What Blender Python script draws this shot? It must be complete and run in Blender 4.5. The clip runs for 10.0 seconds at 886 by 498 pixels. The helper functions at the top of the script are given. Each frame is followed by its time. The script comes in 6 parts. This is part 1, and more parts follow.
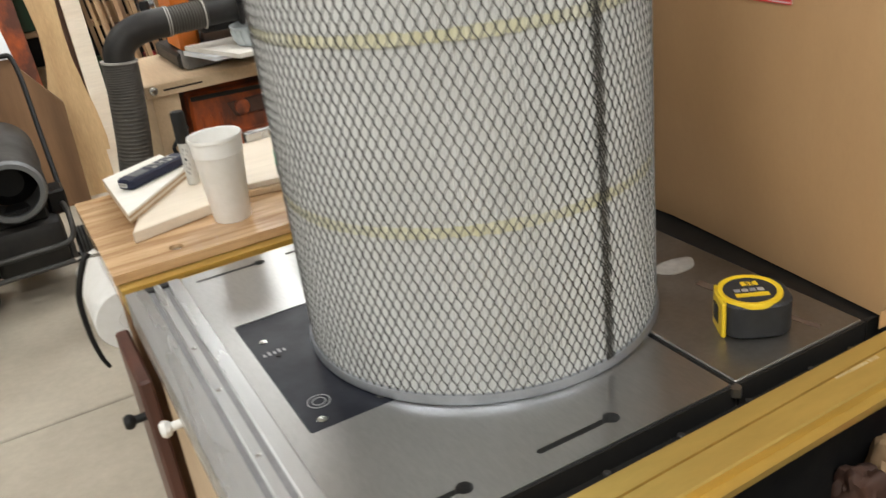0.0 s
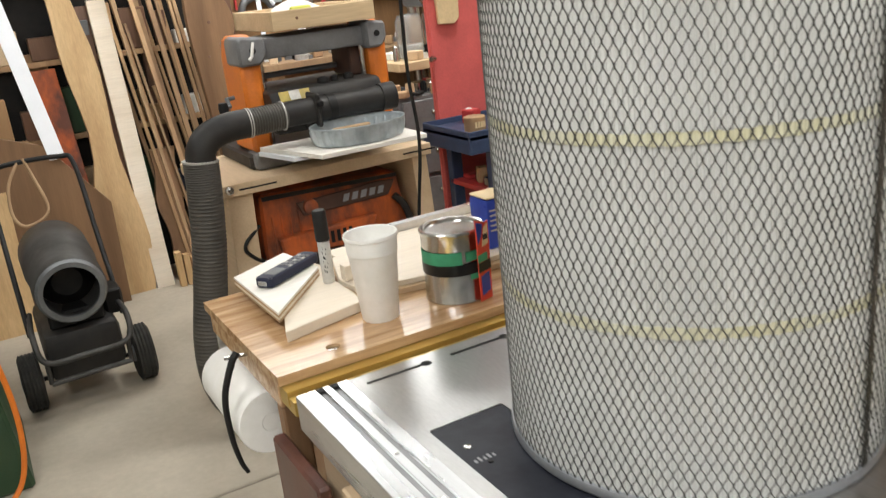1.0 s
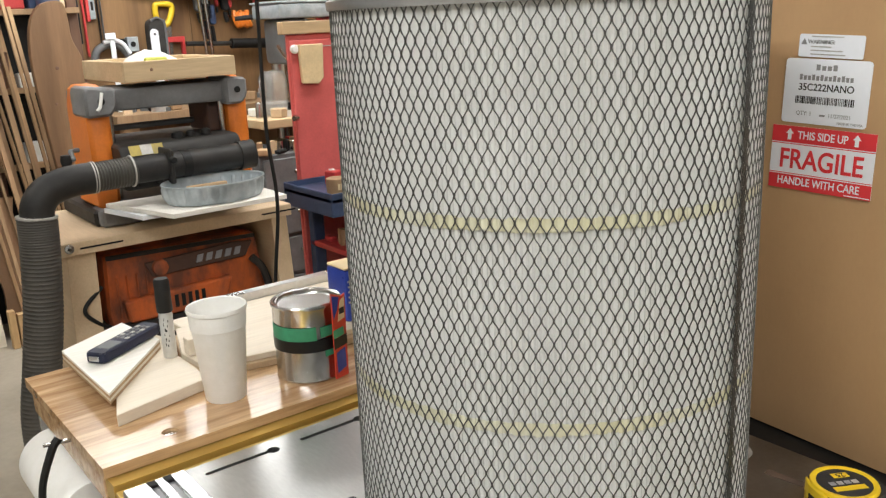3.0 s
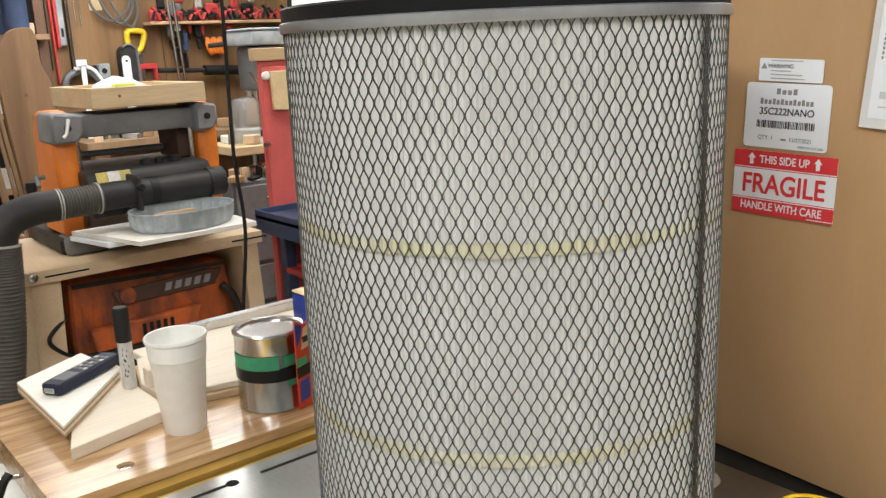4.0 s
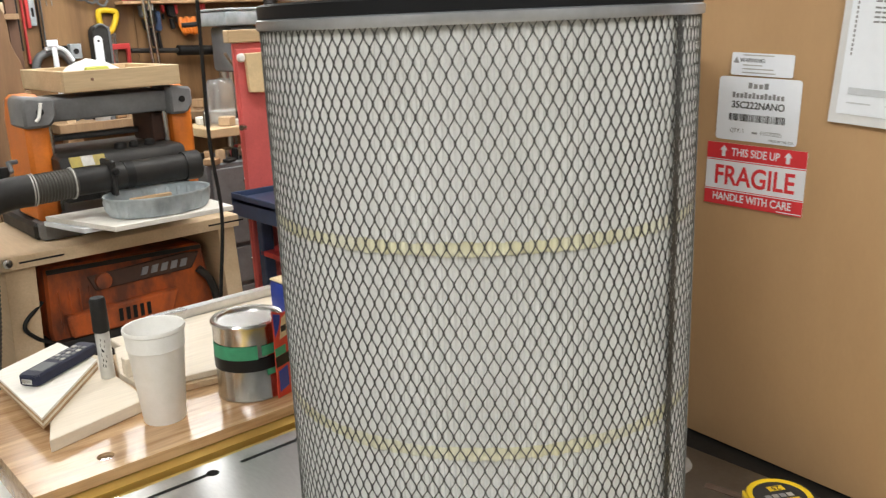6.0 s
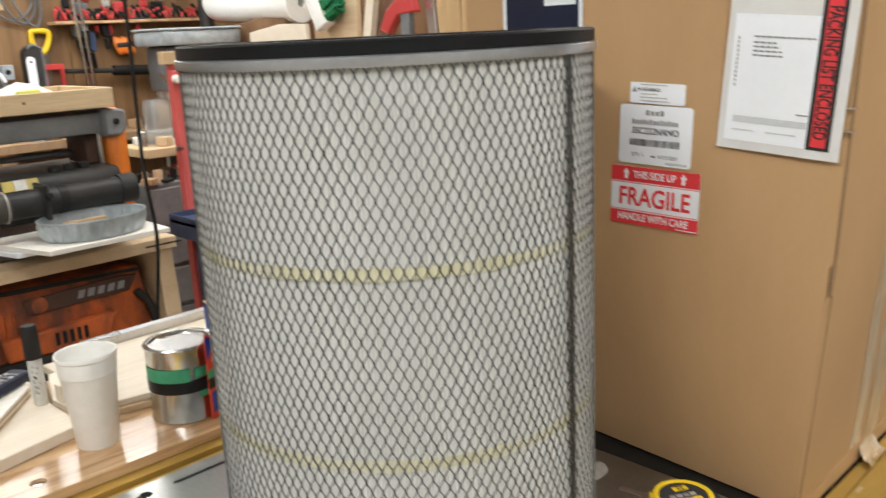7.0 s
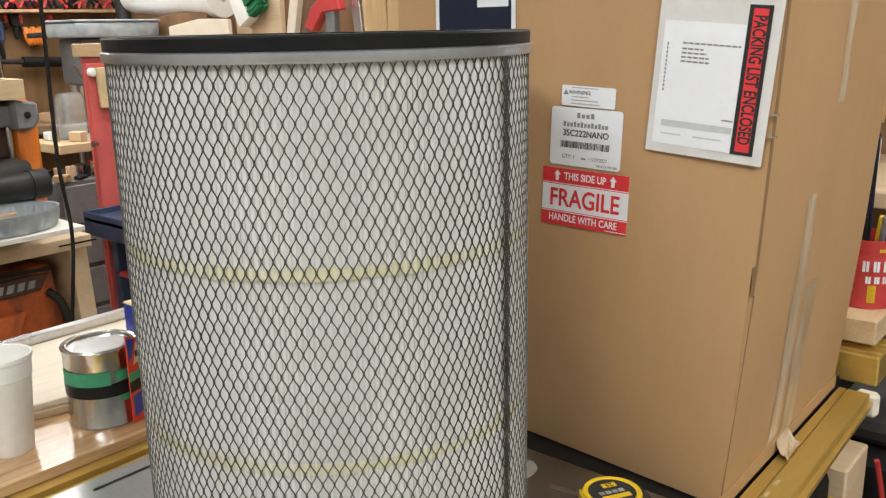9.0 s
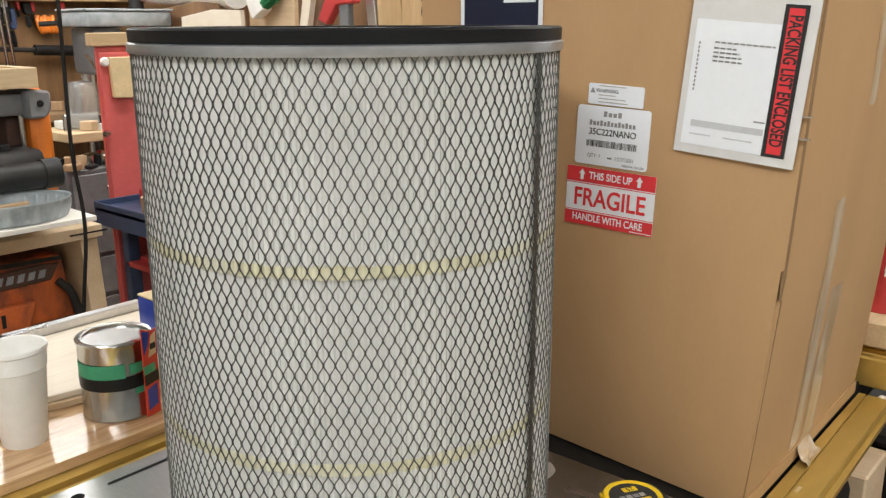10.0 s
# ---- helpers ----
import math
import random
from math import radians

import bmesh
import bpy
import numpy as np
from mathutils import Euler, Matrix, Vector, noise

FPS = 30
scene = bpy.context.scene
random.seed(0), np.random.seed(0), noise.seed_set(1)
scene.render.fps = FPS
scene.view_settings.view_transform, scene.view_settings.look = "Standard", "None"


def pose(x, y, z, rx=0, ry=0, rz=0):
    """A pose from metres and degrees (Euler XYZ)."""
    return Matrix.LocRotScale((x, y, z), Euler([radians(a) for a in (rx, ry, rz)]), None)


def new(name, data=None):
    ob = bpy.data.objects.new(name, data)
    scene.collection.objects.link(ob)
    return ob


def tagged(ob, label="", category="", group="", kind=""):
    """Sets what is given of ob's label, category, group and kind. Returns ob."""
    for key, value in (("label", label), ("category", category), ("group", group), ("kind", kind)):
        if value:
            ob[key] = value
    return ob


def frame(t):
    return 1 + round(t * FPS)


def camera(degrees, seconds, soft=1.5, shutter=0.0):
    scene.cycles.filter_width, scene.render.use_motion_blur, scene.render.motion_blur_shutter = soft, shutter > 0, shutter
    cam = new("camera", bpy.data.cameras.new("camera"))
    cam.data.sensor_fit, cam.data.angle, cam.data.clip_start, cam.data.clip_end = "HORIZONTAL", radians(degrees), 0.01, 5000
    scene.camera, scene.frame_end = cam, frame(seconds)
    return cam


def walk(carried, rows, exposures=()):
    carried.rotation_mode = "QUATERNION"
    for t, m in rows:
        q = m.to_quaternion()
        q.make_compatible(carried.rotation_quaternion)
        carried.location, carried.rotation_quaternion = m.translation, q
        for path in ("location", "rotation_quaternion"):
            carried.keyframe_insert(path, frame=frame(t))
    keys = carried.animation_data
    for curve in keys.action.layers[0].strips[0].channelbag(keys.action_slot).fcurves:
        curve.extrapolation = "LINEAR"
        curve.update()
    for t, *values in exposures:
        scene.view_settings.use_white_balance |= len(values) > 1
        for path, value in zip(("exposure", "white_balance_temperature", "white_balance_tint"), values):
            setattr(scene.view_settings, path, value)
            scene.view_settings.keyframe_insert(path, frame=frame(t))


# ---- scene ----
cam = camera(54.40, 10.0, soft=1.25, shutter=0.55)
# seconds, eye x y z, yaw, pitch, lean to the right
ROWS = [
    (0, -0.4440, -0.8218, 1.2944, -25.994, -24.891, 7.403),
    (0.2, -0.4824, -0.8295, 1.3053, -26.093, -23.780, 6.837),
    (0.5, -0.5653, -0.7709, 1.3068, -26.990, -20.311, 5.160),
    (1, -0.6643, -0.6776, 1.3129, -27.807, -18.251, 6.325),
    (1.5, -0.6407, -0.6333, 1.3090, -28.607, -16.706, 5.616),
    (2, -0.6398, -0.6237, 1.3233, -35.628, -16.488, 2.013),
    (2.2, -0.6391, -0.6248, 1.3287, -37.129, -15.787, 1.073),
    (3.3, -0.6076, -0.6313, 1.3150, -37.160, -14.401, 3.368),
    (3.5, -0.6008, -0.6346, 1.3182, -36.966, -13.739, 3.816),
    (4, -0.5931, -0.6272, 1.3123, -38.990, -13.462, 2.464),
    (4.5, -0.6027, -0.6233, 1.3133, -39.150, -13.591, 1.382),
    (5, -0.6063, -0.6254, 1.3184, -39.085, -13.695, 0.701),
    (5.2, -0.6082, -0.6227, 1.3209, -39.037, -13.770, 0.342),
    (6.3, -0.5931, -0.6459, 1.3447, -40.836, -15.094, 2.859),
    (6.5, -0.6056, -0.6595, 1.3572, -40.984, -14.329, 2.470),
    (7, -0.6008, -0.6885, 1.3528, -44.057, -14.326, 2.719),
    (7.5, -0.5956, -0.6999, 1.3597, -48.320, -18.143, 1.788),
    (8, -0.6085, -0.6952, 1.3575, -49.829, -18.686, 0.994),
    (8.5, -0.6078, -0.6861, 1.3570, -49.735, -16.123, 1.388),
    (9, -0.6081, -0.6759, 1.3518, -49.468, -14.465, 1.141),
    (9.5, -0.6056, -0.6656, 1.3525, -49.306, -14.638, 0.766),
    (10, -0.6112, -0.6511, 1.3526, -49.132, -14.808, 0.240),
]
walk(cam, [(t, pose(x, y, z, 90 + pitch, 0, yaw) @ pose(0, 0, 0, 0, 0, -lean)) for t, x, y, z, yaw, pitch, lean in ROWS],
     exposures=[(0, -0.76), (10, -0.76)])

# ---- light ----
LAMP_WARM = (0.98, 0.99, 0.97)
world = bpy.data.worlds.new("room_dark")
scene.world = world
world.use_nodes = True
world.node_tree.nodes["Background"].inputs[0].default_value = (0.9, 0.92, 1.0, 1)
world.node_tree.nodes["Background"].inputs[1].default_value = 0.005


def tube_light(x, y, z, sx, sy, watts):
    data = bpy.data.lights.new("tube_glow", "AREA")
    data.shape, data.size, data.size_y, data.energy, data.color = "RECTANGLE", sx, sy, watts, LAMP_WARM
    ob = new("tube_glow", data)
    ob.location = (x, y, z)
    return ob


# fixtures: centre x y z, size x y, watts; first set from bench reflections, others added unseen
FIXTURES = [(0.72, 2.95, 2.15, 1.10, 0.62, 7), (-1.5, -0.3, 2.72, 0.30, 1.2, 41), (0.9, 1.5, 2.72, 1.2, 0.30, 28), (-0.9, -1.7, 2.72, 1.2, 0.30, 50),
            (2.4, 0.0, 2.72, 0.30, 1.2, 15), (-1.2, 2.4, 2.72, 1.2, 0.30, 18), (2.4, 2.4, 2.72, 1.2, 0.30, 14), (0.8, -2.0, 2.72, 1.2, 0.30, 26)]
for fx in FIXTURES:
    tube_light(fx[0], fx[1], fx[2] - 0.012, fx[3], fx[4], fx[5])

# ---- materials ----


def node(nt, kind, **inputs):
    n = nt.nodes.new(kind)
    for k, v in inputs.items():
        n.inputs[k.replace("_", " ")].default_value = v
    return n


def rgba(c):
    return (c[0], c[1], c[2], 1)


def mat(name, c1, c2=None, rough=0.6, metal=0.0, scale=8.0, fine=120.0, stretch=(1, 1, 1), bump=0.08, vary=0.12, spec=0.5, piece=0.0, detail=6.0, lo=0.35, hi=0.65):
    """Two colours mixed by a coarse noise, a fine grain, uneven gloss and relief."""
    m = bpy.data.materials.new(name)
    m.use_nodes = True
    nt = m.node_tree
    bsdf = nt.nodes["Principled BSDF"]
    c2 = c2 or tuple(v * 0.8 for v in c1)
    tc = nt.nodes.new("ShaderNodeTexCoord")
    mp = nt.nodes.new("ShaderNodeMapping")
    mp.inputs["Scale"].default_value = stretch
    nt.links.new(tc.outputs["Object"], mp.inputs["Vector"])
    big = node(nt, "ShaderNodeTexNoise", Scale=scale, Detail=detail, Roughness=0.6)
    small = node(nt, "ShaderNodeTexNoise", Scale=fine, Detail=3.0, Roughness=0.6)
    for n in (big, small):
        nt.links.new(mp.outputs[0], n.inputs["Vector"])
    ramp = nt.nodes.new("ShaderNodeValToRGB")
    ramp.color_ramp.elements[0].position, ramp.color_ramp.elements[1].position = lo, hi
    ramp.color_ramp.elements[0].color, ramp.color_ramp.elements[1].color = rgba(c2), rgba(c1)
    nt.links.new(big.outputs["Fac"], ramp.inputs[0])
    mul = nt.nodes.new("ShaderNodeMapRange")
    mul.inputs["To Min"].default_value, mul.inputs["To Max"].default_value = 1 - vary, 1 + vary
    nt.links.new(small.outputs["Fac"], mul.inputs["Value"])
    hsv = nt.nodes.new("ShaderNodeHueSaturation")
    nt.links.new(ramp.outputs[0], hsv.inputs["Color"])
    if piece:
        info = nt.nodes.new("ShaderNodeObjectInfo")
        pm = nt.nodes.new("ShaderNodeMapRange")
        pm.inputs["To Min"].default_value, pm.inputs["To Max"].default_value = 1 - piece, 1 + piece
        nt.links.new(info.outputs["Random"], pm.inputs["Value"])
        both = nt.nodes.new("ShaderNodeMath")
        both.operation = "MULTIPLY"
        nt.links.new(pm.outputs[0], both.inputs[0])
        nt.links.new(mul.outputs[0], both.inputs[1])
        nt.links.new(both.outputs[0], hsv.inputs["Value"])
    else:
        nt.links.new(mul.outputs[0], hsv.inputs["Value"])
    nt.links.new(hsv.outputs[0], bsdf.inputs["Base Color"])
    rr = nt.nodes.new("ShaderNodeMapRange")
    rr.inputs["To Min"].default_value, rr.inputs["To Max"].default_value = max(0.02, rough - 0.1), min(1, rough + 0.1)
    nt.links.new(big.outputs["Fac"], rr.inputs["Value"])
    nt.links.new(rr.outputs[0], bsdf.inputs["Roughness"])
    bsdf.inputs["Metallic"].default_value = metal
    bsdf.inputs["Specular IOR Level"].default_value = spec
    if bump:
        bp = node(nt, "ShaderNodeBump", Strength=bump, Distance=0.002)
        nt.links.new(small.outputs["Fac"], bp.inputs["Height"])
        nt.links.new(bp.outputs[0], bsdf.inputs["Normal"])
    return m


def glow(name, c, strength):
    m = bpy.data.materials.new(name)
    m.use_nodes = True
    b = m.node_tree.nodes["Principled BSDF"]
    b.inputs["Base Color"].default_value = (0.9, 0.9, 0.9, 1)
    b.inputs["Emission Color"].default_value, b.inputs["Emission Strength"].default_value = rgba(c), strength
    return m


def wood(name, c1, c2, along="x", rough=0.55, scale=6.0, **kw):
    s = {"x": (0.08, 1, 1), "y": (1, 0.08, 1), "z": (1, 1, 0.08)}[along]
    return mat(name, c1, c2, rough, 0, scale * 4, 160, s, bump=0.12, vary=0.16, **kw)


CONCRETE = mat("concrete", (0.50, 0.45, 0.365), (0.37, 0.325, 0.26), 0.62, scale=1.6, fine=40, bump=0.06)
WALL_PAINT = mat("wall_paint", (0.62, 0.60, 0.55), (0.52, 0.50, 0.46), 0.8, scale=1.5)
CEILING = mat("ceiling_board", (0.82, 0.81, 0.79), (0.76, 0.75, 0.73), 0.85, scale=2)
PANEL = wood("wall_panel", (0.29, 0.165, 0.072), (0.145, 0.078, 0.034), "z", 0.5, 1.6)
PAPER = mat("filter_paper", (0.80, 0.80, 0.785), (0.74, 0.74, 0.72), 0.9, scale=9, fine=300, bump=0.1)
MESH = mat("mesh_wire", (0.105, 0.103, 0.096), (0.065, 0.064, 0.060), 0.36, 0.6, scale=30, bump=0.0, spec=0.7)
GLUE = mat("glue_bead", (0.66, 0.625, 0.40), (0.72, 0.705, 0.58), 0.5, scale=14)
CAP = mat("grey_cap", (0.50, 0.52, 0.56), (0.38, 0.40, 0.43), 0.33, 0.8, scale=10)
RUBBER = mat("black_rubber", (0.006, 0.0065, 0.008), (0.004, 0.004, 0.005), 0.5, scale=20, spec=0.25)
IRON = mat("cast_iron", (0.50, 0.50, 0.495), (0.38, 0.377, 0.37), 0.32, 0.95, scale=5, fine=260, stretch=(1, 0.25, 1), bump=0.012, lo=0.2, hi=0.8)
IRON_DULL = mat("worn_iron", (0.36, 0.345, 0.325), (0.21, 0.19, 0.17), 0.35, 0.9, scale=7, fine=160, bump=0.02, lo=0.25, hi=0.75)
STAIN = mat("pale_stain", (0.55, 0.54, 0.51), (0.42, 0.40, 0.38), 0.5, 0.4, scale=30)
RUST = mat("rusty_smear", (0.12, 0.08, 0.06), (0.17, 0.12, 0.09), 0.6, 0.3, scale=40)
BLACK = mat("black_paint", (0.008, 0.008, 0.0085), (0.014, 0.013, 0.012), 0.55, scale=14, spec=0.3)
DARK_PLATE = mat("dark_plate", (0.014, 0.015, 0.021), (0.026, 0.028, 0.036), 0.35, 0.0, scale=16, bump=0.01, spec=0.15)
ALU = mat("aluminium", (0.70, 0.71, 0.72), (0.55, 0.56, 0.57), 0.28, 0.95, scale=6, stretch=(1, 0.1, 1), bump=0.008)
STEEL = mat("bright_steel", (0.62, 0.62, 0.61), (0.48, 0.48, 0.47), 0.22, 1.0, scale=12, bump=0.02)
GOLD = mat("gold_anodised", (0.70, 0.50, 0.15), (0.57, 0.39, 0.105), 0.34, 0.6, scale=5, fine=90, stretch=(0.25, 1, 1), bump=0.05)
SCUFF = mat("worn_gold", (0.74, 0.62, 0.38), (0.66, 0.50, 0.22), 0.4, 0.4, scale=60)
SLOT = mat("slot_shadow", (0.30, 0.30, 0.31), (0.22, 0.22, 0.23), 0.4, 0.7, scale=20)
OAK = wood("oak", (0.60, 0.40, 0.225), (0.34, 0.185, 0.085), "x", 0.15, 10.0, lo=0.36, hi=0.60)
PLY = wood("plywood", (0.70, 0.54, 0.36), (0.58, 0.42, 0.26), "y", 0.6, 2)
PLY_PALE = wood("pale_board", (0.78, 0.70, 0.58), (0.70, 0.60, 0.47), "x", 0.5, 2)
PLY_EDGE = wood("plywood_edge", (0.55, 0.38, 0.22), (0.36, 0.23, 0.12), "x", 0.7, 8)
PINE = wood("pine", (0.66, 0.46, 0.24), (0.50, 0.32, 0.15), "z", 0.6, 2.5, piece=0.15)
PINE_X = wood("pine_beam", (0.72, 0.55, 0.34), (0.58, 0.41, 0.23), "x", 0.6, 2.5, piece=0.1)
WALNUT = wood("walnut", (0.22, 0.12, 0.075), (0.12, 0.065, 0.04), "z", 0.5, 3, piece=0.2)
MAHOGANY = wood("dark_red_wood", (0.13, 0.05, 0.035), (0.07, 0.028, 0.02), "z", 0.4, 3)
SLAB = wood("slab_wood", (0.29, 0.165, 0.085), (0.155, 0.085, 0.042), "z", 0.6, 1.2)
ROUGH = wood("rough_lumber", (0.50, 0.33, 0.18), (0.33, 0.20, 0.11), "z", 0.7, 3, piece=0.3)
CARDBOARD = mat("cardboard", (0.535, 0.335, 0.168), (0.47, 0.288, 0.140), 0.62, scale=5, fine=260, stretch=(1, 1, 0.4), bump=0.04, vary=0.04)
CARD_DARK = mat("dark_cardboard", (0.30, 0.18, 0.09), None, 0.85, scale=20)
TAPE_CLEAR = mat("packing_tape", (0.70, 0.60, 0.47), (0.56, 0.39, 0.22), 0.14, scale=22, stretch=(1, 1, 0.25))
WHITE_PAPER = mat("white_paper", (0.88, 0.91, 0.96), (0.85, 0.88, 0.93), 0.55, scale=10, vary=0.03)
POUCH = mat("plastic_pouch", (0.70, 0.69, 0.68), (0.76, 0.76, 0.76), 0.12, scale=14, vary=0.04)
RED_INK = mat("red_ink", (0.80, 0.045, 0.055), (0.74, 0.04, 0.05), 0.5, scale=10, vary=0.04)
BLACK_INK = mat("black_ink", (0.02, 0.02, 0.02), None, 0.6)
GREY_INK = mat("grey_ink", (0.30, 0.30, 0.31), None, 0.6)
PALE_INK = mat("pale_grey_ink", (0.62, 0.64, 0.67), (0.56, 0.58, 0.61), 0.6)
NAVY = mat("navy_print", (0.018, 0.022, 0.05), None, 0.5, spec=0.3)
FOAM = mat("foam_cup", (0.88, 0.87, 0.84), (0.84, 0.83, 0.79), 0.55, scale=60, fine=400, bump=0.1, vary=0.04)
YELLOW = mat("yellow_plastic", (0.80, 0.55, 0.02), (0.74, 0.50, 0.02), 0.4, scale=15, vary=0.05)
BLACK_RUB = mat("tape_rubber", (0.022, 0.023, 0.025), (0.032, 0.032, 0.034), 0.5, scale=25, spec=0.3)
GREEN_TAPE = mat("green_tape", (0.055, 0.33, 0.17), (0.045, 0.28, 0.14), 0.6, scale=30)
BLACK_TAPE = mat("black_tape", (0.012, 0.012, 0.012), None, 0.35, spec=0.3)
BLUE_TIN = mat("blue_tin", (0.03, 0.07, 0.42), (0.025, 0.055, 0.36), 0.3, 0.2, scale=12)
RED_PACK = mat("red_packet", (0.75, 0.06, 0.03), None, 0.3)
CREAM = mat("cream_print", (0.80, 0.62, 0.36), None, 0.4)
ORANGE = mat("orange_shell", (0.80, 0.22, 0.025), (0.68, 0.18, 0.02), 0.4, scale=10)
DUSTY_BROWN = mat("brown_dust", (0.11, 0.05, 0.032), (0.06, 0.032, 0.024), 0.7, scale=9)
ORANGE_DIRTY = mat("dusty_orange", (0.60, 0.125, 0.025), (0.15, 0.05, 0.028), 0.6, scale=9, stretch=(1, 1, 0.5), lo=0.40, hi=0.62)
GREY_PLASTIC = mat("grey_plastic", (0.23, 0.235, 0.245), (0.16, 0.16, 0.167), 0.5, scale=9)
DARK_PLASTIC = mat("dark_plastic", (0.020, 0.019, 0.019), (0.035, 0.032, 0.029), 0.5, scale=9, spec=0.3)
HOSE = mat("hose_rubber", (0.075, 0.068, 0.058), (0.05, 0.045, 0.039), 0.55, scale=12)
GALV = mat("galvanised", (0.50, 0.55, 0.58), (0.36, 0.41, 0.44), 0.4, 0.35, scale=18, detail=2)
RED_PAINT = mat("red_paint", (0.60, 0.05, 0.05), (0.48, 0.045, 0.045), 0.45, scale=4)
RED_FADED = mat("faded_red_paint", (0.74, 0.145, 0.135), (0.58, 0.115, 0.105), 0.5, scale=5)
BLUE_PAINT = mat("blue_paint", (0.055, 0.085, 0.17), (0.036, 0.052, 0.10), 0.5, scale=6, spec=0.3)
HEATER = mat("heater_shell", (0.10, 0.098, 0.095), (0.055, 0.053, 0.05), 0.5, 0.5, scale=9, spec=0.3)
TYRE = mat("tyre_rubber", (0.03, 0.029, 0.028), (0.045, 0.043, 0.04), 0.8, scale=30, spec=0.3)
CLOTH = mat("white_cloth", (0.85, 0.85, 0.82), (0.76, 0.76, 0.72), 0.9, scale=20)
LIME = mat("lime_cloth", (0.72, 0.76, 0.16), None, 0.9)
GREEN_TOOL = mat("dark_green", (0.02, 0.055, 0.025), (0.03, 0.07, 0.03), 0.5, scale=8)
GREEN_BRISTLE = mat("green_bristle", (0.015, 0.24, 0.09), (0.01, 0.16, 0.06), 0.7, scale=80)
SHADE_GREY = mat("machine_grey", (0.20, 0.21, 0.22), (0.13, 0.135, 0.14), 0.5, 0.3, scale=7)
STYRO = mat("styrofoam", (0.82, 0.79, 0.72), (0.72, 0.67, 0.57), 0.85, scale=20)
WHITE_PLY = wood("white_faced_ply", (0.86, 0.83, 0.78), (0.78, 0.74, 0.66), "x", 0.5, 2)
BARREL = mat("pen_barrel", (0.66, 0.66, 0.64), (0.55, 0.55, 0.53), 0.35, 0.3, scale=20)
STICKER = mat("faded_sticker", (0.55, 0.42, 0.08), (0.38, 0.30, 0.09), 0.5, scale=18)
CLEAR = mat("clear_plastic", (0.86, 0.88, 0.88), (0.80, 0.82, 0.82), 0.2, scale=14, bump=0.02)
CLEAR.node_tree.nodes["Principled BSDF"].inputs["Transmission Weight"].default_value = 0.85
BAG_WHITE = mat("thin_white_plastic", (0.74, 0.80, 0.84), (0.62, 0.68, 0.72), 0.25, scale=9)
LAMP_GLOW = glow("lamp_diffuser", LAMP_WARM, 14.0)

# ---- mesh helpers ----
ORIGIN = {}


def thing(name, loc, label, category, group="", kind=""):
    ob = new(name)
    ob.location = loc
    ob.empty_display_size = 0.02
    ORIGIN[ob] = Vector(loc)
    return tagged(ob, label, category, group, kind)


def part(name, bm, material, parent=None, label="", smooth=False, kind=""):
    """Links a bmesh, given in world places, as one mesh under its thing or part."""
    org = ORIGIN.get(parent, Vector((0, 0, 0)))
    bmesh.ops.translate(bm, verts=bm.verts, vec=-org)
    bmesh.ops.recalc_face_normals(bm, faces=bm.faces)
    me = bpy.data.meshes.new(name)
    if smooth:
        for f in bm.faces:
            f.smooth = True
    bm.to_mesh(me)
    bm.free()
    if smooth:
        me.set_sharp_from_angle(angle=radians(40))
    me.materials.append(material)
    ob = new(name, me)
    ob.parent = parent
    ORIGIN[ob] = org
    return tagged(ob, label, kind=kind)


def solo(name, bm, material, label, category, group="", kind="", smooth=False):
    ob = part(name, bm, material, None, label, smooth)
    return tagged(ob, label, category, group, kind)


def box(x0, x1, y0, y1, z0, z1, bev=0.002, bm=None, m=None, seg=1):
    bm = bm or bmesh.new()
    r = bmesh.ops.create_cube(bm, size=1)
    vs = r["verts"]
    for v in vs:
        v.co = Vector(((x0 + x1) / 2 + v.co.x * (x1 - x0), (y0 + y1) / 2 + v.co.y * (y1 - y0), (z0 + z1) / 2 + v.co.z * (z1 - z0)))
    if m is not None:
        for v in vs:
            v.co = m @ v.co
    if bev:
        es = list({e for v in vs for e in v.link_edges})
        bmesh.ops.bevel(bm, geom=es, offset=bev, segments=seg, affect="EDGES", profile=0.5)
    return bm


def prism(pts, a0, a1, plane="xy", bm=None, bev=0.0):
    """A polygon pulled from a0 to a1 along the axis that its plane lacks."""
    bm = bm or bmesh.new()

    def put(u, w, a):
        return {"xy": (u, w, a), "xz": (u, a, w), "yz": (a, u, w)}[plane]
    lo = [bm.verts.new(put(u, w, a0)) for u, w in pts]
    hi = [bm.verts.new(put(u, w, a1)) for u, w in pts]
    n = len(pts)
    fs = [bm.faces.new(lo), bm.faces.new(hi)]
    for i in range(n):
        fs.append(bm.faces.new((lo[i], lo[(i + 1) % n], hi[(i + 1) % n], hi[i])))
    bmesh.ops.recalc_face_normals(bm, faces=fs)
    if bev:
        es = list({e for f in fs for e in f.edges})
        bmesh.ops.bevel(bm, geom=es, offset=bev, segments=1, affect="EDGES", profile=0.5)
    return bm


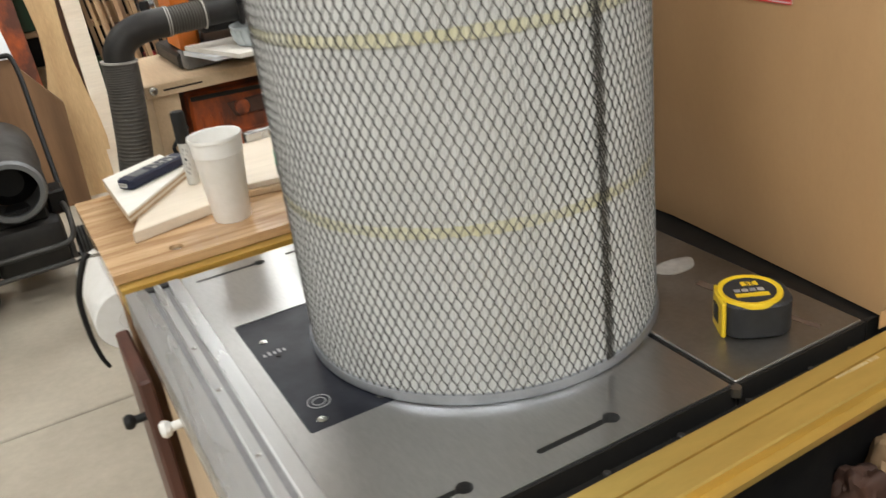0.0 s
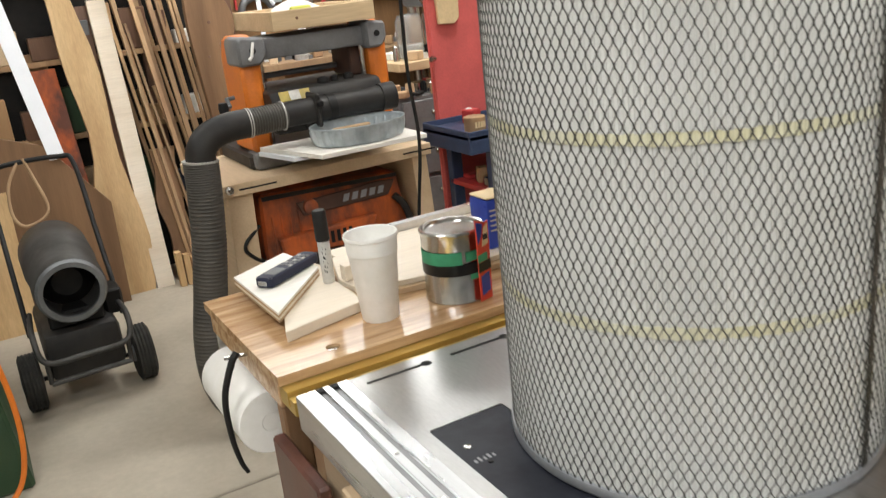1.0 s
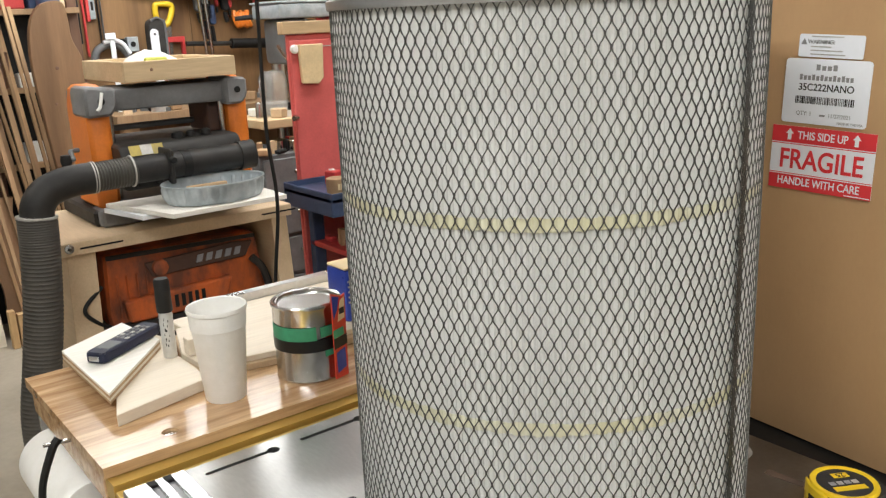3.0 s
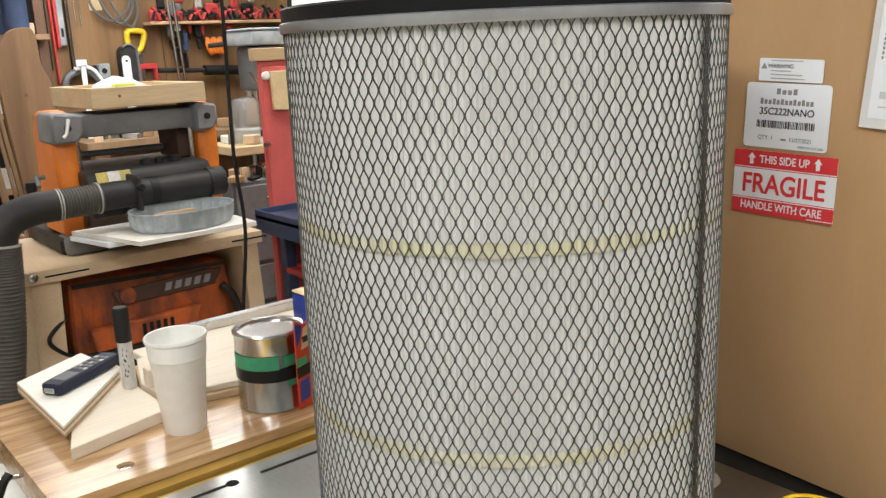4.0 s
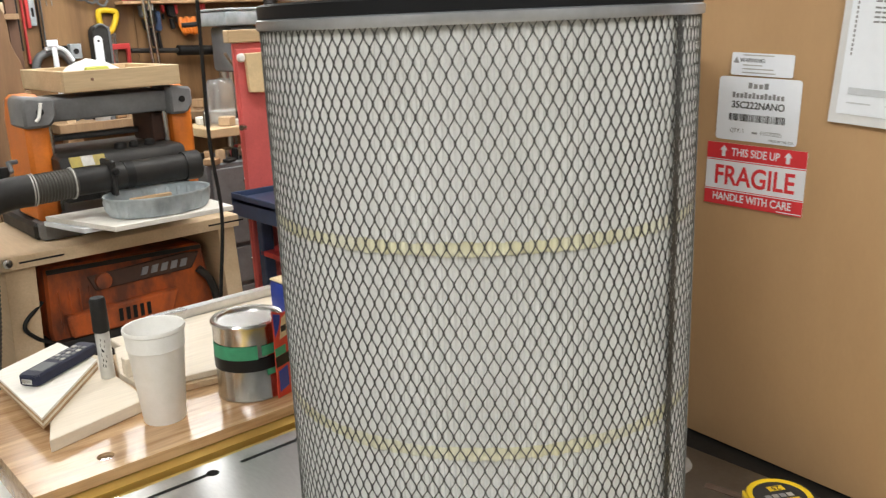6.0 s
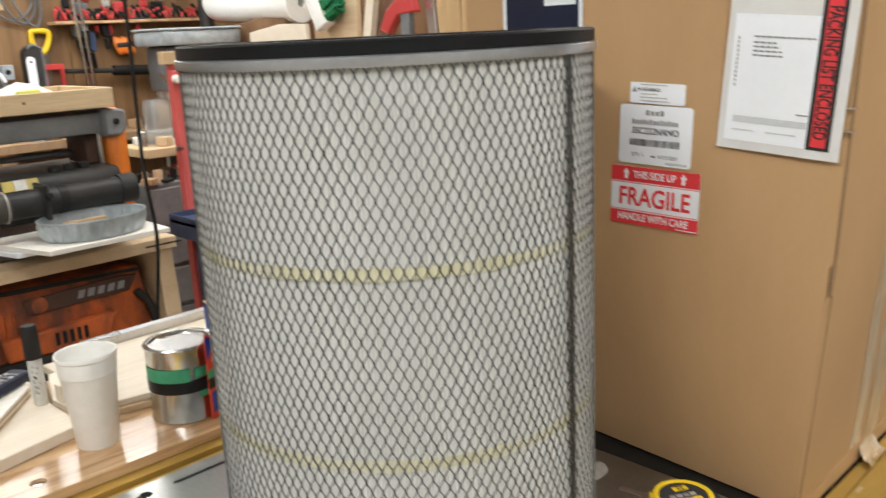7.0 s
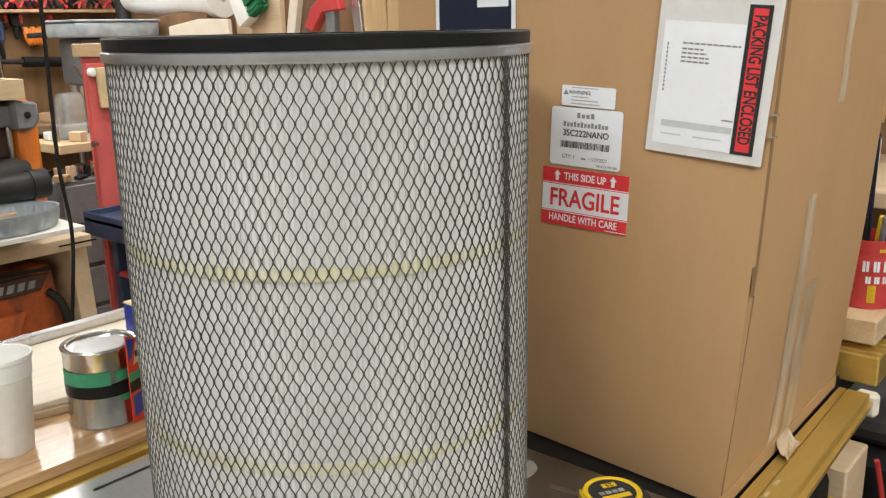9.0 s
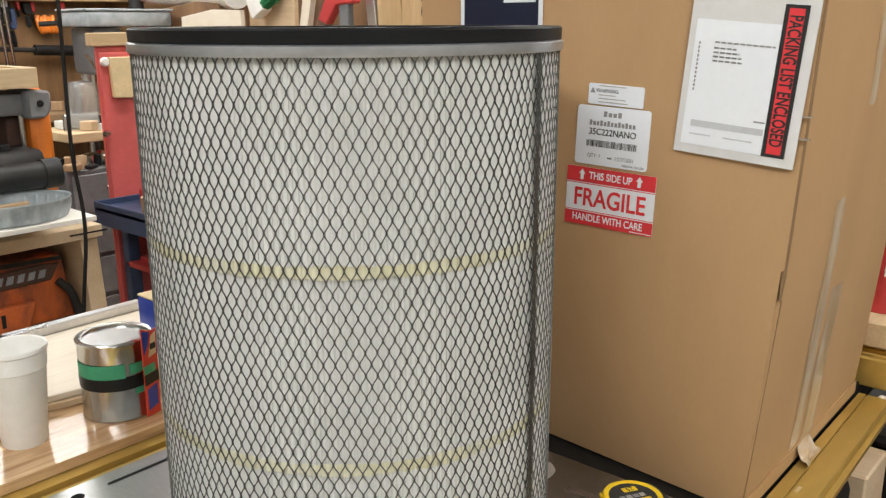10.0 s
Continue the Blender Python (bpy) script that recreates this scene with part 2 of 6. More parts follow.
def lathe(profile, centre=(0, 0, 0), n=48, bm=None, m=None, closed=False):
    """Turns (radius, height) pairs round the z axis at centre."""
    bm = bm or bmesh.new()
    rings = []
    for r, z in profile:
        if r < 1e-6:
            rings.append([bm.verts.new((0, 0, z))])
        else:
            rings.append([bm.verts.new((r * math.cos(2 * math.pi * i / n), r * math.sin(2 * math.pi * i / n), z)) for i in range(n)])
    pairs = list(zip(rings, rings[1:])) + ([(rings[-1], rings[0])] if closed else [])
    for a, b in pairs:
        for i in range(n):
            j = (i + 1) % n
            if len(a) == 1:
                bm.faces.new((a[0], b[i], b[j]))
            elif len(b) == 1:
                bm.faces.new((a[i], b[0], a[j]))
            else:
                bm.faces.new((a[i], b[i], b[j], a[j]))
    mm = Matrix.Translation(centre) @ (m or Matrix())
    for ring in rings:
        for v in ring:
            v.co = mm @ v.co
    return bm


def tube(points, r, n=10, bm=None, ribs=None):
    """A round tube along points; ribs: radius by index."""
    bm = bm or bmesh.new()
    pts = [Vector(p) for p in points]
    last, up = None, Vector((0.3, 0.2, 1)).normalized()
    rings = []
    for i, p in enumerate(pts):
        d = (pts[min(i + 1, len(pts) - 1)] - pts[max(i - 1, 0)]).normalized()
        if last is None:
            side = d.orthogonal().normalized()
        else:
            side = (side - d * side.dot(d)).normalized()
        last = d
        up = d.cross(side)
        rr = ribs[i] if ribs else r
        rings.append([bm.verts.new(p + side * rr * math.cos(2 * math.pi * k / n) + up * rr * math.sin(2 * math.pi * k / n)) for k in range(n)])
    for a, b in zip(rings, rings[1:]):
        for k in range(n):
            bm.faces.new((a[k], a[(k + 1) % n], b[(k + 1) % n], b[k]))
    bm.faces.new(rings[0])
    bm.faces.new(rings[-1])
    return bm


def smooth_line(points, steps=8):
    """Catmull-Rom through points."""
    P = [Vector(p) for p in points]
    P = [2 * P[0] - P[1]] + P + [2 * P[-1] - P[-2]]
    out = []
    for i in range(1, len(P) - 2):
        for s in range(steps):
            t = s / steps
            a, b, c, d = P[i - 1], P[i], P[i + 1], P[i + 2]
            out.append(0.5 * (2 * b + (c - a) * t + (2 * a - 5 * b + 4 * c - d) * t * t + (3 * b - a - 3 * c + d) * t ** 3))
    out.append(P[-2])
    return out


def holed_plate(outer, holes, z0, z1):
    """A flat plate with openings that go through it."""
    bm = bmesh.new()
    for loop in [outer] + holes:
        vs = [bm.verts.new((x, y, z1)) for x, y in loop]
        for a, b in zip(vs, vs[1:] + vs[:1]):
            bm.edges.new((a, b))
    bmesh.ops.triangle_fill(bm, use_beauty=True, edges=bm.edges[:])
    r = bmesh.ops.extrude_face_region(bm, geom=bm.faces[:])
    bmesh.ops.translate(bm, verts=[g for g in r["geom"] if isinstance(g, bmesh.types.BMVert)], vec=(0, 0, z0 - z1))
    return bm


def arc(cx, cy, r, a0, a1, n=12):
    return [(cx + r * math.cos(radians(a0 + (a1 - a0) * i / n)), cy + r * math.sin(radians(a0 + (a1 - a0) * i / n))) for i in range(n + 1)]


def rounded(x0, x1, y0, y1, r, n=6):
    return arc(x1 - r, y1 - r, r, 0, 90, n) + arc(x0 + r, y1 - r, r, 90, 180, n) + arc(x0 + r, y0 + r, r, 180, 270, n) + arc(x1 - r, y0 + r, r, 270, 360, n)


def lump(centre, size, seed, rough):
    """A crumpled soft heap that sits flat underneath."""
    bm = bmesh.new()
    bmesh.ops.create_icosphere(bm, subdivisions=4, radius=1)
    for v in bm.verts:
        d = v.co.normalized()
        k = 1 + rough * noise.noise(d * 1.7 + Vector((seed, 0, 0))) + 0.4 * rough * (1 - 2 * abs(noise.noise(d * 4.3 + Vector((0, seed, 0)))))
        v.co = Vector((centre[0] + size[0] * d.x * k, centre[1] + size[1] * d.y * k, max(centre[2] - size[2] * 0.86, centre[2] + size[2] * d.z * k)))
    return bm


def lettering(name, words, size, material, parent, m, depth=0.0002, align="CENTER", squeeze=1.0, label="", bold=0.0):
    """Words in the built-in font as a mesh; m is their pose in the parent's own space."""
    cu = bpy.data.curves.new(name, "FONT")
    cu.body, cu.size, cu.extrude, cu.align_x, cu.align_y = words, size, depth, align, "CENTER"
    cu.offset = bold
    tmp = new("tmp", cu)
    me = bpy.data.meshes.new_from_object(tmp.evaluated_get(bpy.context.evaluated_depsgraph_get()))
    bpy.data.objects.remove(tmp)
    me.transform(m @ Matrix.Diagonal((squeeze, 1, 1, 1)))
    me.materials.clear()
    me.materials.append(material)
    ob = new(name, me)
    ob.parent = parent
    ORIGIN[ob] = ORIGIN.get(parent, Vector())
    return tagged(ob, label)

# ---- room ----
NORTH, SOUTH, WEST, EAST, TOP = 3.72, -3.4, -3.2, 4.2, 2.75
TZ = 0.78  # the saw's table


def room():
    solo("floor", box(WEST, EAST, SOUTH, 1.454, -0.1, 0, 0.003), CONCRETE, "smooth grey concrete floor, dusty and scuffed", "floor", kind="structure")
    solo("floor_2", box(WEST, EAST, 1.463, NORTH, -0.1, 0, 0.004), CONCRETE, "second concrete floor slab past a control joint", "floor", kind="structure")
    solo("trim", box(WEST, EAST, 1.4545, 1.4625, -0.09, -0.006, 0), DARK_PLASTIC, "dark filler in the floor joint", "floor joint", kind="structure")
    solo("wall_north", box(WEST, EAST, NORTH, NORTH + 0.12, 0, TOP, 0), WALL_PAINT, "plain painted workshop wall", "wall", kind="structure")
    solo("wall_south", box(WEST, EAST, SOUTH - 0.12, SOUTH, 0, TOP, 0), WALL_PAINT, "plain painted workshop wall", "wall", kind="structure")
    solo("wall_west", box(WEST - 0.12, WEST, SOUTH - 0.12, NORTH + 0.12, 0, TOP, 0), WALL_PAINT, "plain painted workshop wall", "wall", kind="structure")
    solo("wall_east", box(EAST, EAST + 0.12, SOUTH - 0.12, NORTH + 0.12, 0, TOP, 0), WALL_PAINT, "plain painted workshop wall", "wall", kind="structure")
    solo("ceiling", box(WEST - 0.12, EAST + 0.12, SOUTH - 0.12, NORTH + 0.12, TOP, TOP + 0.1, 0), CEILING, "plain white boarded ceiling", "ceiling", kind="structure")
    x = 0.56
    while x < 3.0:
        solo("wall_trim", box(x, x + 0.598, NORTH - 0.012, NORTH - 0.002, 0.6, 2.3, 0.002), PANEL, "brown plywood tool panel on the wall", "wall panel", kind="structure")
        x += 0.60


def ceiling_light(x, y, z, sx, sy):
    t = thing("ceiling_light", (x, y, z), "unseen white fluorescent ceiling light with glowing diffuser", "ceiling light", "workshop ceiling lights")
    part("housing", box(x - sx / 2 - 0.03, x + sx / 2 + 0.03, y - sy / 2 - 0.03, y + sy / 2 + 0.03, z, z + 0.03, 0.004), WHITE_PAPER, t)
    part("diffuser", box(x - sx / 2, x + sx / 2, y - sy / 2, y + sy / 2, z - 0.008, z - 0.001, 0.002), LAMP_GLOW, t)
    if z < TOP - 0.1:
        for k in (-1, 1):
            part("hanging_rod", tube([(x + k * sx / 3, y, z + 0.03), (x + k * sx / 3, y, TOP)], 0.004, 6), STEEL, t)


room()
for fx in FIXTURES:
    ceiling_light(*fx[:5])

# ---- the filter cartridge ----


def filter_cartridge(R=0.209, z0=TZ, z1=1.348):
    t = thing("filter_cartridge", (0, 0, z0), "white pleated dust filter cartridge in dark expanded-metal mesh", "filter")
    zb, zt = z0 + 0.0105, z1 - 0.0215
    # pleats
    n = 270
    verts, faces = [], []
    for k in range(2 * n):
        a = math.pi * k / n
        r = (R - 0.0016) if k % 2 == 0 else (R - 0.0046)
        verts += [(r * math.cos(a), r * math.sin(a), zb - z0), (r * math.cos(a), r * math.sin(a), zt - z0)]
    for k in range(2 * n):
        j = (k + 1) % (2 * n)
        faces.append((2 * k, 2 * j, 2 * j + 1, 2 * k + 1))
    me = bpy.data.meshes.new("pleated_media")
    me.from_pydata(verts, [], faces)
    me.materials.append(PAPER)
    ob = new("pleated_media", me)
    ob.parent = t
    tagged(ob, "off-white pleated filter paper")
    # bands of glue that hold the pleats apart
    for z in (0.972, 1.152):
        bm = bmesh.new()
        for k in range(n):
            a0, a1 = 2 * math.pi * (k - 0.5) / n, 2 * math.pi * (k + 0.5) / n
            h = 0.0056 + 0.0007 * math.sin(k * 1.7) + 0.0006 * math.sin(k * 0.31)
            vs = [bm.verts.new((q * math.cos(a), q * math.sin(a), z + s * h)) for q, a, s in
                  ((R - 0.0020, a0, -1), (R - 0.0010, (a0 + a1) / 2, -1), (R - 0.0020, a1, -1), (R - 0.0020, a1, 1), (R - 0.0010, (a0 + a1) / 2, 1), (R - 0.0020, a0, 1))]
            bm.faces.new((vs[0], vs[1], vs[4], vs[5]))
            bm.faces.new((vs[1], vs[2], vs[3], vs[4]))
            bm.faces.new(vs[:3])
            bm.faces.new(vs[3:])
        part("glue_band", bm, GLUE, t, "pale yellow glue band on the pleats")

    # expanded metal: wavy strands that touch in turn
    def sleeve(name, a_from, a_to, count, radius, shift, label):
        pitch, amp = 0.0207, 0.00230
        per = 10
        rows = int((zt - zb) / pitch * per)
        verts, faces = [], []
        for s in range(count):
            ac = a_from + (a_to - a_from) * s / count
            sign = 1 if s % 2 else -1
            base = len(verts)
            for i in range(rows + 1):
                z = zb + (zt - zb) * i / rows
                ph = 2 * math.pi * (z / pitch + shift)
                off = sign * amp * math.tanh(0.5 * math.sin(ph)) / math.tanh(0.5)
                w = 0.00064
                c = ac + off / radius
                for dr, da in ((-0.0004, -w), (0.0003, -w * 0.8), (0.0003, w * 0.8), (-0.0004, w)):
                    a = c + da / radius
                    verts.append(((radius + dr) * math.cos(a), (radius + dr) * math.sin(a), z - z0))
                if i:
                    p, q = base + 4 * (i - 1), base + 4 * i
                    for k in range(3):
                        faces.append((p + k, p + k + 1, q + k + 1, q + k))
        me = bpy.data.meshes.new(name)
        me.from_pydata(verts, [], faces)
        me.materials.append(MESH)
        ob = new(name, me)
        ob.parent = t
        tagged(ob, label, kind="stuff")
    sleeve("mesh_sleeve", 0, 2 * math.pi, 258, R, 0.0, "black expanded-metal mesh sleeve")
    a = radians(-81)
    sleeve("mesh_seam", a - 0.024, a + 0.026, 6, R + 0.0014, 0.31, "overlapping seam of the mesh sleeve")
    part("bottom_cap", lathe([(R - 0.03, z0), (R + 0.001, z0), (R + 0.003, z0 + 0.0025), (R + 0.0025, z0 + 0.0095), (R + 0.0015, z0 + 0.0115), (R - 0.03, z0 + 0.0115)], n=128, closed=True), CAP, t, "grey pressed-steel end cap", True)
    part("top_cap", lathe([(R - 0.03, z1 - 0.0225), (R + 0.002, z1 - 0.0225), (R + 0.003, z1 - 0.021), (R + 0.003, z1 - 0.0142), (R + 0.001, z1 - 0.0128), (R - 0.03, z1 - 0.0128)], n=128, closed=True), CAP, t, "grey pressed-steel end cap", True)
    part("gasket", lathe([(R - 0.045, z1 - 0.0124), (R + 0.001, z1 - 0.0124), (R + 0.0015, z1 - 0.002), (R - 0.0005, z1), (R - 0.045, z1)], n=128, closed=True), RUBBER, t, "black rubber gasket rim", True)


filter_cartridge()

# ---- the table saw ----


def slot(x0, x1, y, w=0.0035, key=0.0085, key_at=1):
    """A keyhole slot: a long groove with a round end."""
    if key_at > 0:
        return [(x0, y - w), (x1 - key, y - w)] + arc(x1, y, key, 205, 515, 14)[0:] + [(x1 - key, y + w), (x0, y + w)] + arc(x0, y, w, 90, 270, 5)[1:-1]
    return [(x1, y + w), (x0 + key, y + w)] + arc(x0, y, key, 25, 335, 14) + [(x0 + key, y - w), (x1, y - w)] + arc(x1, y, w, -90, 90, 5)[1:-1]


def table_saw():
    t = thing("table_saw", (0, 0, 0), "cabinet table saw with bare cast-iron top and gold fence rails", "table saw")
    outer = [(-0.2935, -0.305), (0.103, -0.305), (0.103, 0.352), (-0.2935, 0.352)]
    holes = [slot(-0.105, -0.022, -0.275), slot(-0.262, -0.187, -0.275), slot(-0.273, -0.183, 0.324), slot(-0.140, -0.050, 0.324),
             rounded(-0.271, -0.165, -0.114, 0.158, 0.004)]
    top = part("table_top", holed_plate(outer, holes, TZ - 0.035, TZ), IRON, t, "bright ground cast-iron table top")
    part("top_web", box(-0.29, 0.10, -0.30, 0.348, TZ - 0.06, TZ - 0.036, 0.002), BLACK, t, "dark underside of the table")
    plate = part("insert_plate", prism(rounded(-0.270, -0.166, -0.113, 0.157, 0.004), TZ - 0.03, TZ - 0.001), DARK_PLATE, t, "black throat insert plate")
    for x, y, r, m in ((-0.252, -0.097, 0.0055, STEEL), (-0.252, 0.098, 0.005, STEEL), (-0.185, -0.097, 0.005, STEEL), (-0.247, 0.055, 0.003, BLACK)):
        part("screw", lathe([(r, TZ - 0.002), (r, TZ + 0.0002), (r * 0.8, TZ + 0.0006), (0, TZ + 0.0003)], (x, y, 0), 20), m, plate, "", True)
    for r in (0.0065, 0.0115):
        part("ring_mark", lathe([(r, TZ - 0.0005), (r + 0.0012, TZ - 0.0005), (r + 0.0012, TZ), (r, TZ)], (-0.243, -0.064, 0), 28, closed=True), GREY_INK, plate)
    for k in range(5):
        part("marking", box(-0.262 + 0.006 * k, -0.259 + 0.006 * k, 0.062, 0.068 + 0.003 * (k % 2), TZ - 0.001, TZ - 0.0004, 0), GREY_INK, plate)
    for x0, x1 in ((-0.293, 0.1025), (0.1125, 0.299), (0.301, 0.98)):
        part("front_skirt", box(x0, x1, -0.3085, -0.3055 - 0.001 * (x0 > 0.3), TZ - 0.05, TZ - 0.0018, 0), BLACK, t, "black painted table edge")
    # extension wings
    wing = part("extension_wing", box(0.112, 0.299, -0.304, 0.352, TZ - 0.035, TZ - 0.0005, 0.0015), IRON_DULL, t, "dull stained cast-iron extension wing")
    part("pale_spot", prism([(0.24 + 0.030 * math.cos(a) * (1 + 0.1 * math.sin(3 * a)), -0.079 + 0.018 * math.sin(a)) for a in np.linspace(0, 2 * math.pi, 24)[:-1]], TZ - 0.001, TZ + 0.0002), STAIN, wing)
    part("pale_spot", prism([(0.232 + 0.020 * math.cos(a), 0.005 + 0.012 * math.sin(a)) for a in np.linspace(0, 2 * math.pi, 20)[:-1]], TZ - 0.001, TZ + 0.0002), STAIN, wing)
    part("rust_smear", prism([(0.225, -0.13), (0.237, -0.127), (0.245, -0.22), (0.258, -0.285), (0.25, -0.288), (0.236, -0.22)], TZ - 0.001, TZ + 0.0001), RUST, wing)
    part("joint_strip", box(0.1035, 0.1115, -0.304, 0.352, TZ - 0.035, TZ - 0.004, 0), BLACK, t)
    part("joint_chip", prism([(0.100, -0.3045), (0.113, -0.3045), (0.112, -0.312), (0.106, -0.316), (0.101, -0.311)], TZ - 0.012, TZ - 0.002), IRON_DULL, t)
    part("outer_wing", box(0.300, 0.98, -0.306, 0.352, TZ - 0.04, TZ - 0.003, 0.002), BLACK, t, "black laminate outer wing")
    apron = part("front_apron", prism([(-0.40, -0.3095), (-0.40, -0.334), (0.80, -0.3165), (0.80, -0.3095)], TZ - 0.09, TZ - 0.024, bev=0.001), BLACK, t, "black painted steel apron")
    for x in (-0.06, 0.03, 0.12, 0.21, 0.27):
        part("bolt", lathe([(0.004, 0), (0.004, 0.003), (0.003, 0.004), (0, 0.004)], (x, -0.3145, TZ - 0.024), 10), DARK_PLASTIC, apron)
    # fence rails: stepped gold profiles
    front = [(-0.320, 0.770), (-0.3340, 0.770), (-0.3340, 0.7665), (-0.3365, 0.7665), (-0.3365, 0.770), (-0.3675, 0.770), (-0.3690, 0.768), (-0.3690, 0.757), (-0.3765, 0.757), (-0.3765, 0.7495), (-0.346, 0.7495), (-0.346, 0.70), (-0.320, 0.70)]
    bm = bmesh.new()
    far = [(-0.332, 0.770), (-0.3585, 0.770), (-0.3585, 0.7665), (-0.3615, 0.7665), (-0.3615, 0.770), (-0.389, 0.770), (-0.3905, 0.768), (-0.3905, 0.757), (-0.404, 0.757), (-0.404, 0.7495), (-0.362, 0.7495), (-0.362, 0.70), (-0.332, 0.70)]
    ends = [[bm.verts.new((x, a[0] + (b[0] - a[0]) * (x + 0.2) / 0.8, a[1])) for a, b in zip(far, front)] for x in (-0.42, 0.80)]
    for k in range(len(far)):
        j = (k + 1) % len(far)
        bm.faces.new((ends[0][k], ends[0][j], ends[1][j], ends[1][k]))
    bm.faces.new(ends[0])
    bm.faces.new(ends[1][::-1])
    bmesh.ops.recalc_face_normals(bm, faces=bm.faces)
    rail = part("front_rail", bm, GOLD, t, "gold anodised front fence rail")
    for k in range(9):
        a = 0.20 + 0.028 * k + 0.01 * math.sin(k * 5.1)
        part("scuff", box(a, a + 0.022 + 0.008 * math.sin(k * 2.3), -0.3520 + 0.02 * (a - 0.2) - 0.001 * (k % 3), -0.3490 + 0.02 * (a - 0.2), 0.7695, 0.7702, 0), SCUFF, rail, "pale worn scuff")
    rear = [(0.355, 0.771), (0.374, 0.771), (0.374, 0.757), (0.381, 0.757), (0.381, 0.7765), (0.415, 0.7765), (0.415, 0.750), (0.355, 0.750)]
    part("rear_rail", prism(rear, -0.372, 1.1, "yz"), GOLD, t, "gold anodised rear fence rail")
    # sliding extrusion
    zs = TZ + 0.005
    prof = [(-0.371, zs - 0.05), (-0.371, zs - 0.001), (-0.370, zs)]
    for gx in (-0.3375, -0.3175):
        prof += [(gx - 0.005, zs), (gx - 0.005, zs - 0.003), (gx - 0.0035, zs - 0.003), (gx - 0.0035, zs - 0.012), (gx + 0.0035, zs - 0.012), (gx + 0.0035, zs - 0.003), (gx + 0.005, zs - 0.003), (gx + 0.005, zs)]
    prof += [(-0.2960, zs), (-0.2945, zs - 0.0015), (-0.2945, zs - 0.05)]
    ext = part("sliding_extrusion", prism(prof, -0.42, 0.346, "xz"), ALU, t, "grooved aluminium extrusion")
    # grey strips stand in for the shade inside the slots
    for gx in (-0.3375, -0.3175):
        part("slot_liner", box(gx - 0.0034, gx + 0.0034, -0.419, 0.345, zs - 0.0119, zs - 0.0032, 0), SLOT, ext, "dull grey strip for shade inside the slot")
    for y in (0.28, 0.13, 0.02, -0.12, -0.24):
        part("screw", lathe([(0.003, zs - 0.0035), (0.003, zs + 0.0005), (0, zs + 0.0008)], (-0.3275, y, 0), 12), STEEL, ext)
    for gx in (-0.3375, -0.3175):
        part("groove_end", box(gx - 0.006, gx + 0.006, 0.333, 0.3465, zs - 0.012, zs + 0.0006, 0.001), BLACK, ext)
    # cabinet
    part("cabinet", box(-0.35, 0.29, -0.29, 0.34, 0.06, TZ - 0.061, 0.004), PLY, t, "wooden cabinet under the saw")
    part("plinth", box(-0.34, 0.28, -0.28, 0.33, 0.0, 0.06, 0.003), BLACK, t)
    door = part("door", box(-0.396, -0.376, 0.238, 0.412, 0.10, 0.705, 0.004), MAHOGANY, t, "dark red wooden door standing ajar")
    part("knob", lathe([(0.0, 0.0), (0.006, 0.0), (0.006, 0.014), (0.010, 0.018), (0.011, 0.024), (0.008, 0.029), (0, 0.030)], (-0.396, 0.262, 0.641), 16, m=Matrix.Rotation(radians(-90), 4, "Y")), BLACK, door, "black knob", True)
    part("drawer_front", box(-0.366, -0.351, -0.27, 0.235, 0.40, 0.70, 0.003), PLY, t)
    part("drawer_knob", lathe([(0.0, 0.0), (0.006, 0.0), (0.006, 0.012), (0.010, 0.015), (0.0115, 0.021), (0.008, 0.026), (0, 0.027)], (-0.366, 0.122, 0.698), 16, m=Matrix.Rotation(radians(-90), 4, "Y")), FOAM, t, "white wooden knob", True)
    # black sheets put in for the shade under rail and wing, with an added ledge
    part("front_panel", box(0.0, 0.288, -0.2945, -0.2905, 0.08, 0.70, 0.001), BLACK, t, "black sheet for shade on the cabinet front")
    part("bay_panel", box(0.292, 0.66, -0.262, -0.25, 0.0, 0.72, 0.001), BLACK, t, "black sheet for shade under the wing")
    part("bay_ledge", box(0.292, 0.66, -0.335, -0.263, 0.46, 0.475, 0.002), DARK_PLASTIC, t)
    # far leg, clamp and switch
    part("far_leg", box(0.665, 0.778, -0.375, -0.10, 0.0, 0.695, 0.003), PLY, t, "plywood leg board")
    part("rail_cap", box(0.8005, 0.822, -0.376, -0.340, 0.728, 0.769, 0.006), STYRO, t, "white cap on the rail end")
    sw = part("switch_box", box(0.485, 0.56, -0.381, -0.3465, 0.655, 0.745, 0.012, seg=2), BLACK, t, "black saw switch box")
    part("stop_paddle", box(0.498, 0.532, -0.391, -0.3815, 0.672, 0.712, 0.004), RED_PAINT, sw, "red stop paddle")
    part("start_button", box(0.538, 0.550, -0.392, -0.3815, 0.672, 0.712, 0.003), YELLOW, sw, "yellow button")


table_saw()
for x, y, r, m, seed, words in ((0.335, -0.300, 0.030, DUSTY_BROWN, 2, "dark brown rag lying on the dark ledge under the saw"), (0.40, -0.300, 0.034, ROUGH, 5, "brown leather scrap on the dark ledge under the saw"),
                                (0.47, -0.300, 0.034, RED_PAINT, 7, "red rag lying on the dark ledge under the saw"), (0.54, -0.300, 0.036, WALNUT, 9, "dark brown rag on the ledge under the saw")):
    solo("rag", lump((x, y, 0.4755 + r * 1.2), (r, r * 0.9, r * 1.4), seed, 0.35), m, words, "rag", "rags under the saw", smooth=True)


